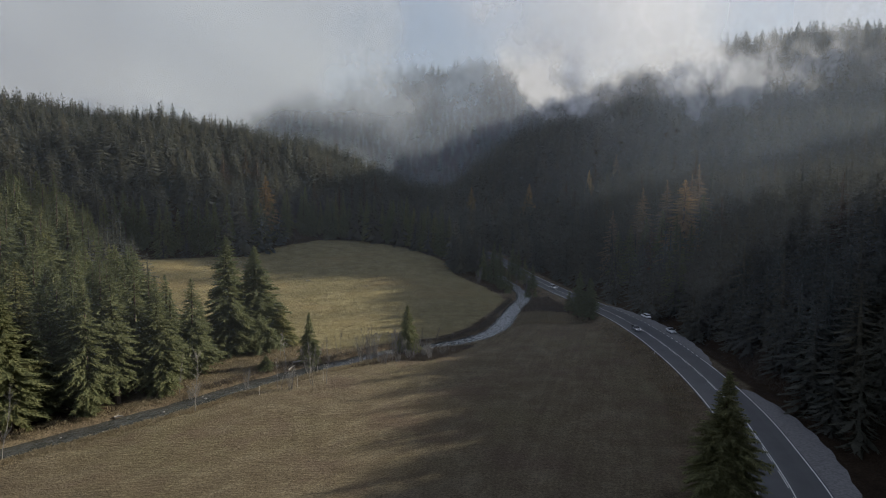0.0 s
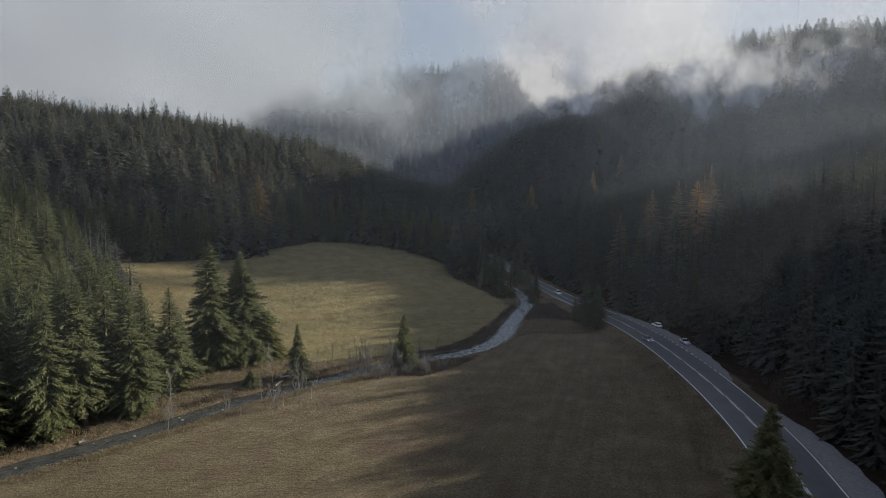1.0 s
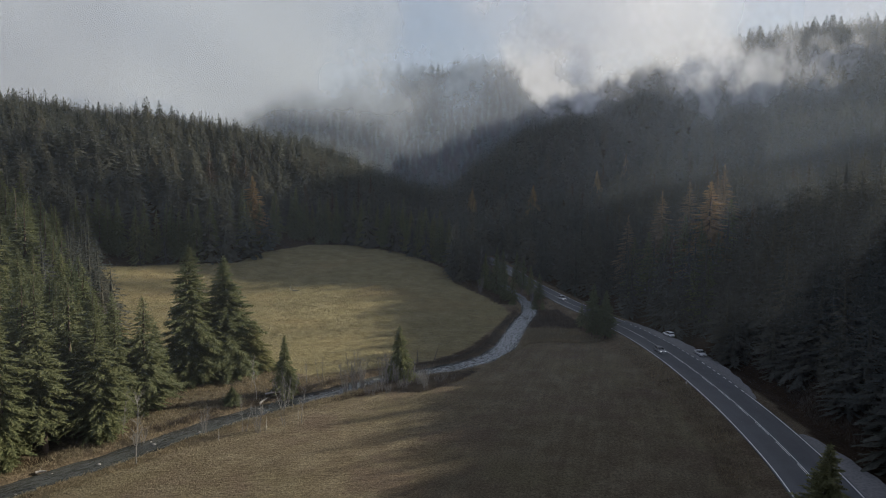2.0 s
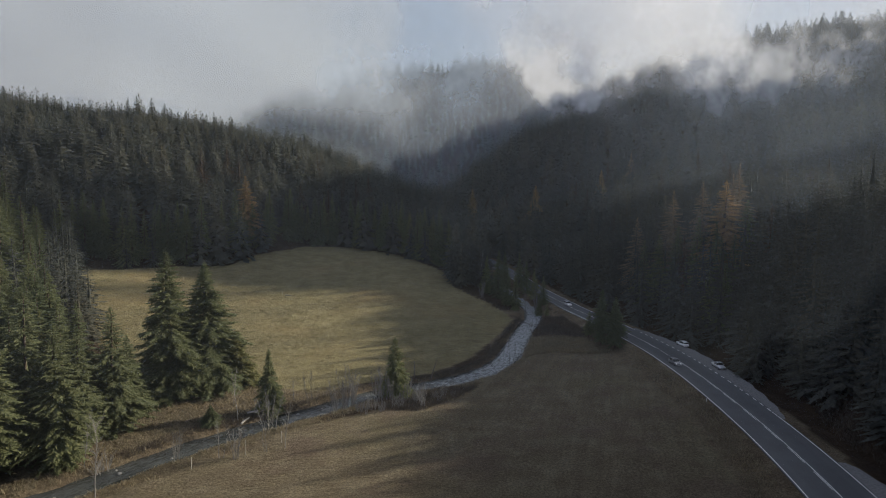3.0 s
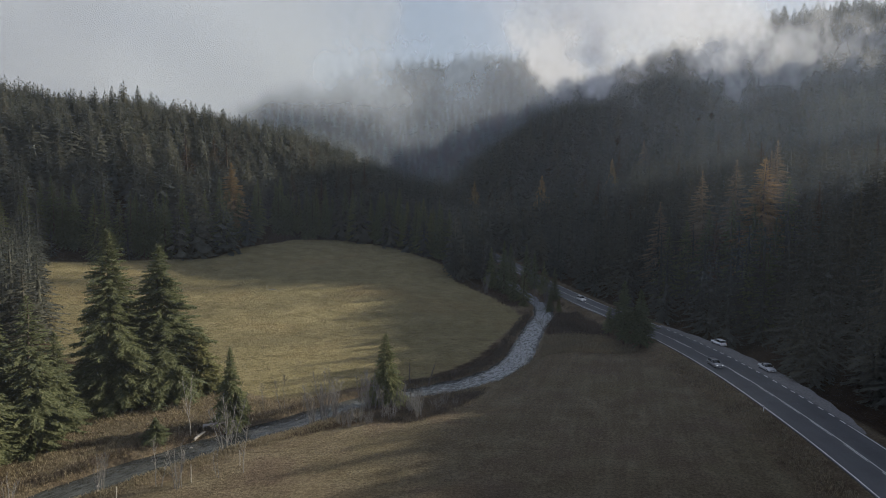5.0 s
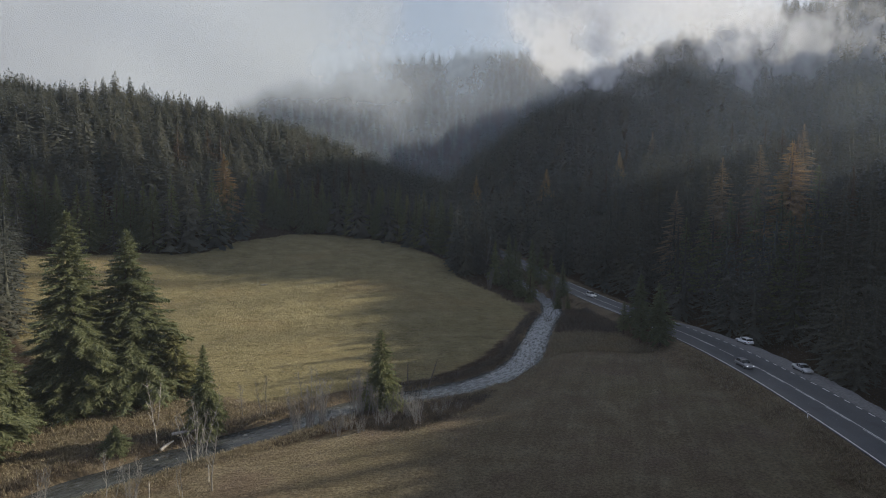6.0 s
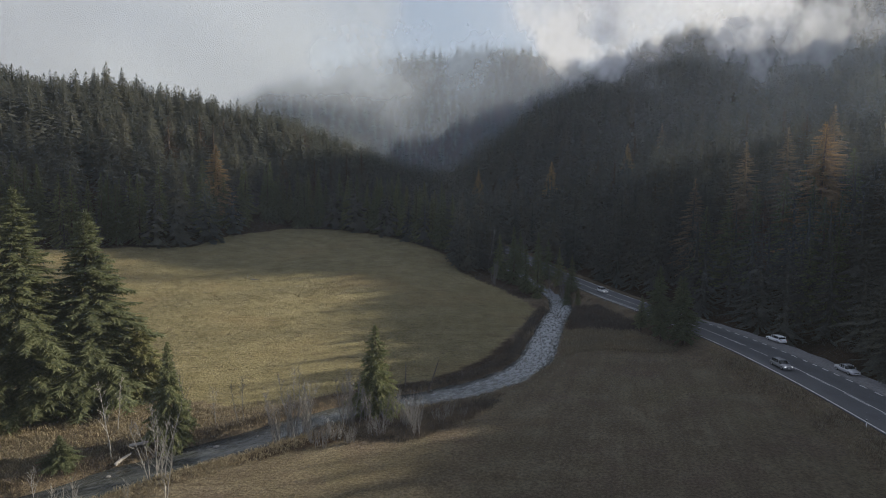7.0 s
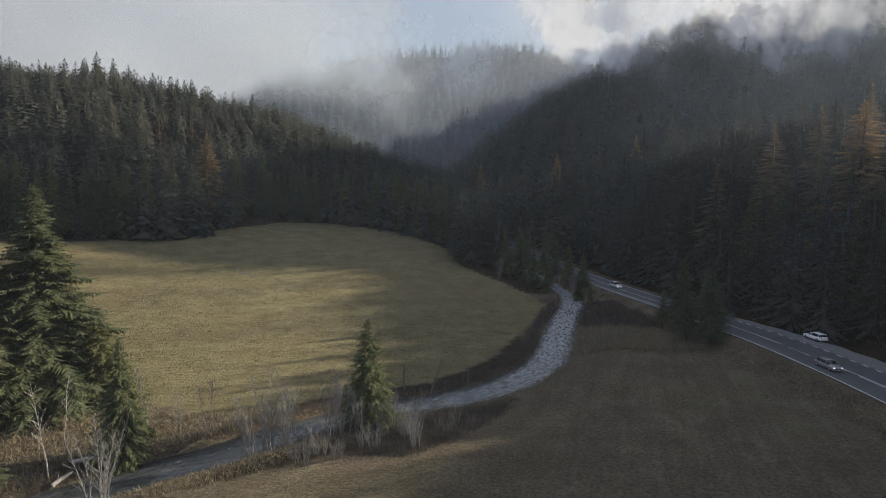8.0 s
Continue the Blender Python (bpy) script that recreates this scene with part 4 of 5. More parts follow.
# ---- bare trees and shrubs along the stream ----
def bare_mesh(name, h, stems, seed, material, lean=0.12, twigs=1.0):
    g = random.Random(seed)
    verts, faces = [], []

    def grow(p, d, length, r, depth):
        if depth == 2:
            # finest twigs: a sliver each
            u = d.cross(Vector((0.4, 0.2, 0.9))).normalized() * max(0.013, r * 0.9)
            a = len(verts)
            verts.extend([p - u, p + u, p + d * length])
            faces.append((a, a + 1, a + 2))
            return
        path, radii, q, w = [p], [r], p.copy(), d.copy()
        steps = 5 if depth == 0 else 3
        for k in range(steps):
            w = (w + Vector((g.uniform(-1, 1), g.uniform(-1, 1), g.uniform(-0.2, 0.5))) * (0.12 if depth == 0 else 0.22)).normalized()
            q = q + w * length / steps
            path.append(q.copy())
            radii.append(max(0.006, r * (1 - 0.8 * (k + 1) / steps)))
        tube(verts, faces, path, radii, 5 if depth == 0 else 3)
        if depth < 2:
            n = int((18 if depth == 0 else 8) * twigs)
            for k in range(n):
                t = g.uniform(0.25 if depth == 0 else 0.2, 0.98)
                i = min(int(t * steps), steps - 1)
                b = path[i].lerp(path[i + 1], t * steps - i)
                a = g.uniform(0, 6.28)
                side = Vector((math.cos(a), math.sin(a), g.uniform(0.4, 1.5))).normalized()
                grow(b, (w * 0.5 + side).normalized(), length * g.uniform(0.12, 0.27) * (1.2 - 0.6 * t), max(0.008, r * 0.34), depth + 1)

    for s in range(stems):
        a = g.uniform(0, 6.28)
        p = Vector((g.uniform(-0.5, 0.5), g.uniform(-0.5, 0.5), -0.3)) * (0 if stems == 1 else 1) + Vector((0, 0, -0.2))
        d = Vector((math.cos(a) * lean, math.sin(a) * lean, 1)).normalized()
        grow(p, d, h * (1 if s == 0 else g.uniform(0.6, 0.98)), 0.03 + h * 0.0045, 0)
    return mesh_from(name, verts, faces, material)


BARE = {
    "clump": (bare_mesh("alder_clump", 9, 9, 1, MAT_GREYBARK, 0.14, 1.15), 9),
    "clump_b": (bare_mesh("alder_clump", 8, 6, 2, MAT_GREYBARK, 0.16, 1.4), 8),
    "single": (bare_mesh("bare_tree", 9, 1, 3, MAT_GREYBARK, 0.06, 1.2), 9),
    "twin": (bare_mesh("bare_tree", 8, 2, 4, MAT_GREYBARK, 0.13, 1.0), 8),
    "birch": (bare_mesh("bare_birch", 10, 1, 5, MAT_BIRCH, 0.2, 1.1), 10),
    "shrub": (bare_mesh("bare_shrub", 3.6, 9, 6, MAT_GREYBARK, 0.3, 0.7), 3.6),
    "bush": (bare_mesh("dark_bush", 3.2, 7, 7, MAT_BROWNWOOD, 0.6, 0.5), 3.2),
    "crown": (bare_mesh("bare_tree", 13, 1, 8, MAT_GREYBARK, 0.04, 2.0), 13),
}
BARE_NAMES = {"clump": "alder_clump", "clump_b": "alder_clump", "single": "bare_tree", "twin": "bare_tree", "birch": "birch_tree", "shrub": "bare_shrub", "bush": "dark_bush", "crown": "bare_tree"}


def bare(kind, x, y, h, turn, label, group=""):
    me, base = BARE[kind]
    ob = new(BARE_NAMES[kind], me)
    s = h / base
    ob.matrix_basis = Matrix.Translation((x, y, height(x, y) - 0.05)) @ Matrix.Rotation(turn, 4, "Z") @ Matrix.Scale(s, 4)
    return tagged(ob, label, "shrub" if kind in ("shrub", "bush") else "tree", group)


for kind, x, y, h, turn, label in (
        ("clump", -20.0, 155.6, 9.6, 0.3, "clump of slender bare grey alder stems on the bank"),
        ("clump_b", -13.6, 159.4, 8.2, 1.3, "clump of slender bare grey alder stems on the bank"),
        ("clump_b", -10.6, 161.6, 6.0, 4.0, "leafless grey alder beside a young spruce"),
        ("clump", -21.6, 154.6, 7.6, 2.3, "clump of slender bare grey alder stems on the bank"),
        ("clump", -18.4, 157.0, 8.2, 4.1, "clump of slender bare grey alder stems on the bank"),
        ("clump_b", -12.2, 160.4, 8.6, 3.0, "clump of slender bare grey alder stems on the bank"),
        ("clump_b", -7.0, 162.8, 5.6, 1.0, "leafless grey alder beside a young spruce"),
        ("shrub", -4.6, 159.4, 4.6, 1.7, "leafless shrub with fine grey twigs by the water"),
        ("shrub", 1.0, 163.5, 3.4, 1.7, "leafless shrub with fine grey twigs by the water"),
        ("single", -18.9, 163.0, 8.6, 2.3, "leaning bare tree above the alder clump"),
        ("shrub", -5.2, 161.2, 6.0, 0.4, "leafless shrub with fine grey twigs by the water"),
        ("shrub", -3.2, 157.2, 5.0, 2.4, "leafless shrub with fine grey twigs by the water"),
        ("shrub", -8.6, 163.2, 5.0, 5.4, "leafless shrub with fine grey twigs by the water"),
        ("birch", -40.3, 149.4, 10.5, 0.5, "crooked pale birch leaning over the stream"),
        ("clump_b", -33.2, 146.0, 9.5, 2.5, "leafless tree with pale stems on the bank"),
        ("single", -36.2, 161.4, 9.2, 1.0, "slender bare tree at the meadow's edge"),
        ("twin", -31.9, 160.4, 6.0, 2.0, "slender bare twin stems at the meadow's edge"),
        ("twin", -28.6, 161.0, 7.4, 3.1, "slender bare twin stems at the meadow's edge"),
        ("single", -25.0, 162.5, 4.2, 3.1, "thin bare sapling at the meadow's edge"),
        ("twin", -37.2, 132.2, 7.2, 0.2, "thin pale bare stems beside the stream"),
        ("clump_b", -34.5, 131.6, 6.4, 1.6, "thin pale bare stems beside the stream"),
        ("twin", -30.6, 135.0, 5.2, 2.6, "thin pale bare stems beside the stream"),
        ("single", -27.4, 136.5, 9.4, 3.6, "bare tree with upright grey branches"),
        ("single", -31.2, 144.0, 8.8, 4.6, "bare tree with upright grey branches"),
        ("birch", -44.2, 158.0, 8.0, 2.6, "slim pale birch on the grassy bank"),
        ("crown", -58.5, 128.6, 9.0, 2.0, "pale leafless tree in front of dark spruces"),
        ("shrub", -55.0, 128.0, 5.0, 2.0, "pale leafless shrub in front of dark spruces"),
        ("crown", -50.7, 118.2, 13.0, 0.0, "leafless grey tree on the stream bank"),
        ("crown", -75.0, 97.5, 13.0, 1.2, "leafless grey tree on the stream bank"),
        ("clump_b", -44.5, 131.0, 6.0, 1.2, "thin pale bare stems beside the stream"),
        ("twin", 19.0, 189.6, 7.6, 0.4, "dark bare tree with two stems on the bank"),
        ("clump_b", 17, 281, 9, 0.4, "pale leafless trees at the meadow's corner"),
        ("crown", 16.8, 304, 17, 0.4, "pale leafless birch before the dark forest"),
        ("crown", 30.8, 318, 15, 1.4, "pale leafless tree before the dark forest"),
        ("crown", 33, 262, 11, 2.4, "leafless tree between stream and road"),
        ("clump", 38, 268, 10, 3.4, "leafless trees between stream and road")):
    bare(kind, x, y, h, turn, label, "bare trees along the stream")

# low twiggy growth on the near bank
g = random.Random(44)
for k in range(16):
    x = g.uniform(-17, 3)
    y = float(np.interp(x, [-17, 3], [153.5, 165])) + g.uniform(-2.2, 1.2)
    bare("shrub", x, y, g.uniform(1.8, 3.8), g.uniform(0, 6), "low leafless shrub with dense grey twigs on the bank", "bank shrubs")

# dark thicket between the stream's bend and the road
g = random.Random(12)
for k in range(20):
    x, y = g.uniform(31, 50), g.uniform(221, 246)
    x = min(x, float(np.interp(y, [215, 246], [43, 41])) - g.uniform(0, 4))
    bare("bush", x, y, g.uniform(2.2, 3.8) if y > 228 else g.uniform(3, 5), g.uniform(0, 6), "dark leafless bush in the roadside thicket", "thicket bushes")


def snag(x, y, h, lean, name, label):
    verts, faces = [], []
    path = [Vector((lean[0] * t * h, lean[1] * t * h, t * h - 0.3)) for t in (0, 0.3, 0.65, 1)]
    tube(verts, faces, path, [0.16, 0.13, 0.11, 0.04], 7)
    tube(verts, faces, [path[2], path[2] + Vector((0.5, 0.1, 0.4))], [0.04, 0.015], 4)
    ob = new(name, mesh_from(name, verts, faces, MAT_DEAD))
    ob.location = (x, y, height(x, y))
    tagged(ob, label, "dead trunk")


snag(-8.3, 176.6, 4.6, (-0.28, 0.0), "dead_trunk", "dark dead trunk standing on the far bank")
snag(-6.4, 177.8, 4.4, (0.02, 0.0), "dead_trunk", "dark dead trunk standing on the far bank")
snag(-2.8, 176.8, 6.6, (0.32, 0.05), "dead_trunk", "long dead trunk leaning out of the brush")
snag(3.2, 182.5, 2.2, (0.05, 0.0), "dead_trunk", "short dead stump in the brush")


def log(x, y, z, length, turn, tilt, label):
    verts, faces = [], []
    path = [Vector((length * t, 0.15 * math.sin(t * 4), length * t * tilt)) for t in (0, 0.25, 0.5, 0.75, 1)]
    tube(verts, faces, path, [0.24, 0.22, 0.19, 0.15, 0.08], 8)
    tube(verts, faces, [path[1], path[1] + Vector((0.3, 0.5, 0.5))], [0.07, 0.02], 4)
    tube(verts, faces, [path[3], path[3] + Vector((0.4, -0.4, 0.3))], [0.05, 0.02], 4)
    ob = new("fallen_log", mesh_from("fallen_log", verts, faces, MAT_DRIFT))
    ob.matrix_basis = Matrix.Translation((x, y, z)) @ Matrix.Rotation(turn, 4, "Z")
    tagged(ob, label, "log")


log(-39.0, 151.2, height(-39, 151.2) + 0.75, 5.2, 0.45, 0.02, "bleached fallen log lying across the stream's edge")
log(-39.4, 148.6, height(-39.4, 148.6) + 0.6, 1.8, 0.8, 0.5, "pale broken branch beside the fallen log")
log(-56, 166, height(-56, 166) + 0.3, 3.2, 0.2, 0.03, "bleached fallen log under the great spruce")
log(-66, 116, height(-66, 116) + 0.3, 1.6, 0.3, 0.05, "bleached driftwood in the shaded stream bed")


def stone(x, y, r, seed):
    g = random.Random(seed)
    bm = bmesh.new()
    bmesh.ops.create_icosphere(bm, subdivisions=2, radius=r)
    for v in bm.verts:
        v.co *= 1 + 0.35 * noise.noise(v.co / r * 1.3 + Vector((seed, 0, 0)))
        v.co.z *= 0.6
    me = bpy.data.meshes.new("river_stone")
    bm.to_mesh(me)
    bm.free()
    me.materials.append(MAT_ROCK)
    ob = new("river_stone", me)
    ob.location = (x, y, float(water_level(y)) - 0.02)
    ob.rotation_euler = (0, 0, g.uniform(0, 6))
    tagged(ob, "grey boulder in the stream bed", "stone", "stream stones")


g = random.Random(3)
for k in range(46):
    i = g.randrange(18, len(STREAM_FINE) - 30)
    px, py = STREAM_FINE[i]
    stone(px + g.uniform(-2.6, 2.6), py + g.uniform(-2.0, 2.0), g.uniform(0.15, 0.42), k)


# ---- grass and brush that nobody could count ----
def tufts(name, places, tall, blades, width, spread, material, label, seed):
    g = np.random.RandomState(seed)
    xy = np.array(places)
    z = land(xy[:, 0], xy[:, 1])[0]
    n = len(xy) * blades
    P = np.repeat(np.column_stack([xy, z]), blades, 0)
    a = g.uniform(0, 6.28, n)
    hh = np.repeat(g.uniform(tall[0], tall[1], len(xy)), blades) * g.uniform(0.55, 1.1, n)
    root = P + np.column_stack([g.uniform(-1, 1, n) * spread, g.uniform(-1, 1, n) * spread, np.full(n, -0.06)])
    lean = g.uniform(0.3, 1.15, n) * hh
    side = np.column_stack([-np.sin(a), np.cos(a), np.zeros(n)]) * (width * g.uniform(0.6, 1.4, n))[:, None]
    mid = root + np.column_stack([np.cos(a) * lean * 0.35, np.sin(a) * lean * 0.35, hh * 0.6])
    tip = root + np.column_stack([np.cos(a) * lean, np.sin(a) * lean, hh])
    V = np.stack([root - side, root + side, mid + side * 0.7, mid - side * 0.7, tip], 1).reshape(-1, 3)
    k = np.arange(n)[:, None] * 5
    quads = (k + np.array([0, 1, 2, 3])).tolist()
    tris = (k + np.array([3, 2, 4])).tolist()
    me = bpy.data.meshes.new(name)
    me.from_pydata(V.tolist(), [], quads + tris)
    me.materials.append(material)
    return tagged(new(name, me), label, "grass", kind="stuff")


def along(line, i0, i1, lo, hi, count, seed):
    p, right = side_offsets(line)
    g = np.random.RandomState(seed)
    i = g.randint(i0, i1, count)
    o = g.uniform(lo, hi, count)
    q = p[i] + right[i] * o[:, None] + g.uniform(-1, 1, (count, 2))
    return q


def in_ring(ring, count, seed):
    g = np.random.RandomState(seed)
    r = np.array(ring)
    x, y = g.uniform(r[:, 0].min(), r[:, 0].max(), count * 4), g.uniform(r[:, 1].min(), r[:, 1].max(), count * 4)
    ok = inside(x, y, ring)
    return np.column_stack([x[ok], y[ok]])[:count]


yy = np.array(STREAM_FINE)[:, 1]
i_a, i_b, i_c, i_d = (int(np.argmin(np.abs(yy - v))) for v in (95, 130, 180, 250))
near_bank = np.concatenate([along(STREAM_FINE, i_a, i_c, 4.4, 7.4, 4200, 1), along(STREAM_FINE, i_c, i_d, 4.2, 6.0, 900, 2)])
tufts("bank_grass", near_bank, (0.2, 0.55), 6, 0.035, 0.4, MAT_STRAW, "tall dry straw-coloured grass along the stream bank", 1)
WILD = [(-84, 96), (-66, 117), (-55, 128), (-48, 140), (-41, 148), (-30, 158), (-20, 168), (-24, 171), (-34, 166), (-46, 173), (-60, 179), (-78, 168), (-66, 148), (-60, 132), (-70, 118), (-86, 104)]
tufts("wild_grass", in_ring(WILD, 6500, 3), (0.25, 0.75), 5, 0.045, 0.5, MAT_STRAW, "rough russet grass on the far stream bank", 3)
far_bank = np.concatenate([along(STREAM_FINE, i_b, i_d, -5.6, -3.8, 3000, 4)])
tufts("bank_brush", far_bank, (0.3, 1.0), 7, 0.026, 0.6, MAT_BRUSH, "dark leafless brush lining the far bank", 4)
THICK = [(-16, 155), (-4, 155), (4, 163), (9, 171), (2, 171), (-8, 165), (-18, 159)]
tufts("bank_heath", in_ring(THICK, 1500, 5), (0.4, 1.2), 9, 0.022, 0.6, MAT_BRUSH, "dark twiggy heath on the near bank", 5)
VERGE = [(54, 198), (51, 188), (52.5, 172), (51.5, 150), (48, 124), (41, 102), (44, 100), (50, 112), (54, 130), (56.5, 150), (57.5, 172), (56.5, 195)]
tufts("verge_grass", in_ring(VERGE, 1700, 6), (0.25, 0.7), 6, 0.04, 0.5, MAT_STRAW, "rough dark grass on the roadside verge", 6)
BENCH = [(25, 199), (34, 202), (47, 201), (50, 203), (46, 219), (36, 223), (29, 219)]
tufts("bent_grass", in_ring(BENCH, 3000, 7), (0.5, 1.1), 6, 0.04, 0.5, MAT_STRAW, "pale bent grass between field and thicket", 7)
tufts("thicket_brush", in_ring([(30, 221), (46, 219), (48, 224), (44, 246), (38, 252), (35, 240)], 2300, 8), (0.6, 1.5), 8, 0.03, 0.7, MAT_BRUSH, "dark brush under the roadside bushes", 8)
SEAM = [(-172, 288), (-148, 297), (-123, 312), (-106, 324), (-101, 352), (-80, 377), (-55, 375), (-24, 356), (0, 327), (4, 312), (5, 298), (15, 280), (24, 257), (28, 255), (20, 285), (10, 305), (6, 330),
        (-22, 361), (-54, 380), (-82, 383), (-104, 354), (-108, 330), (-124, 317), (-149, 302), (-174, 296)]
tufts("edge_brush", in_ring(SEAM, 3200, 9), (0.5, 1.6), 7, 0.05, 0.8, MAT_BRUSH, "dry brush along the foot of the forest", 9)
tufts("roadside_brush", in_ring([(70, 100), (74, 120), (74, 140), (80, 165), (80, 190), (77, 212), (66, 240), (69, 240), (82, 212), (86, 190), (86, 165), (80, 140), (78, 118), (74, 98)], 2600, 10), (0.4, 1.5), 7, 0.04, 0.7, MAT_BRUSH,
      "dark brush at the foot of the roadside slope", 10)
field_marks = in_ring(FIELD_RING, 1500, 11)
field_marks = field_marks[field_marks[:, 1] > 70]
tufts("field_stubble", field_marks, (0.08, 0.22), 5, 0.03, 0.35, MAT_STRAW, "low dry grass tufts in the mown field", 11)
tufts("meadow_tufts", in_ring(MEADOW_RING, 3500, 12), (0.2, 0.55), 6, 0.05, 0.5, MAT_STRAW, "low dry grass tufts in the far meadow", 12)


# ---- vehicles ----
def paint(name, colour, rough=0.3, metal=0.0):
    return plain(name, colour, rough, metal, 0.05, 2.0, 0.6)


MAT_TYRE = plain("tyre_rubber", (0.02, 0.02, 0.02), 0.9)
MAT_RIM = plain("alloy_rim", (0.45, 0.45, 0.46), 0.35, 0.8)
MAT_GLASS = plain("dark_car_glass", (0.015, 0.017, 0.02), 0.08)
MAT_LAMP = plain("clear_lamp_lens", (0.7, 0.7, 0.7), 0.15)
MAT_RED = plain("red_lamp_lens", (0.35, 0.02, 0.02), 0.25)
MAT_TRIM = plain("black_trim", (0.02, 0.02, 0.02), 0.6)
MAT_PLATE = plain("plain_white_plate", (0.75, 0.75, 0.75), 0.5)
MAT_BEAM = bpy.data.materials.new("lit_headlamp")
MAT_BEAM.use_nodes = True
MAT_BEAM.node_tree.nodes["Principled BSDF"].inputs["Emission Color"].default_value = (1, 0.97, 0.9, 1)
MAT_BEAM.node_tree.nodes["Principled BSDF"].inputs["Emission Strength"].default_value = 0.6


def loft(sections, close=True):
    bm = bmesh.new()
    rings = [[bm.verts.new(p) for p in s] for s in sections]
    for a, b in zip(rings[:-1], rings[1:]):
        n = len(a)
        for i in range(n):
            bm.faces.new((a[i], a[(i + 1) % n], b[(i + 1) % n], b[i]))
    if close:
        bm.faces.new(rings[0][::-1])
        bm.faces.new(rings[-1])
    bmesh.ops.recalc_face_normals(bm, faces=bm.faces)
    for f in bm.faces:
        f.smooth = True
    return bm


def hull(x, w, z0, z1, crown=0.06):
    """A rounded cross-section of the body at x: half width w, from z0 to z1."""
    return [Vector((x, s * w * k, z)) for s, k, z in ((-1, 0.72, z0), (-1, 0.96, z0 + 0.12), (-1, 1.0, (z0 + z1) * 0.55), (-1, 0.93, z1 - 0.05), (-1, 0.6, z1 + crown * 0.7),
                                                       (1, 0.6, z1 + crown * 0.7), (1, 0.93, z1 - 0.05), (1, 1.0, (z0 + z1) * 0.55), (1, 0.96, z0 + 0.12), (1, 0.72, z0))]


def block(size, at, bevel=0.02):
    bm = bmesh.new()
    bmesh.ops.create_cube(bm, size=1.0)
    for v in bm.verts:
        v.co = Vector((v.co.x * size[0], v.co.y * size[1], v.co.z * size[2])) + Vector(at)
    bmesh.ops.bevel(bm, geom=bm.edges[:], offset=bevel, segments=2, affect="EDGES")
    return bm


def disc_bm(r, depth, at, segments=20, bevel=0.03):
    bm = bmesh.new()
    bmesh.ops.create_cone(bm, cap_ends=True, segments=segments, radius1=r, radius2=r, depth=depth)
    rim = [e for e in bm.edges if len(e.link_faces) == 2 and any(len(f.verts) > 4 for f in e.link_faces)]
    bmesh.ops.bevel(bm, geom=rim, offset=bevel, segments=2, affect="EDGES")
    bmesh.ops.rotate(bm, verts=bm.verts, matrix=Matrix.Rotation(radians(90), 3, "X"))
    bmesh.ops.translate(bm, verts=bm.verts, vec=at)
    return bm


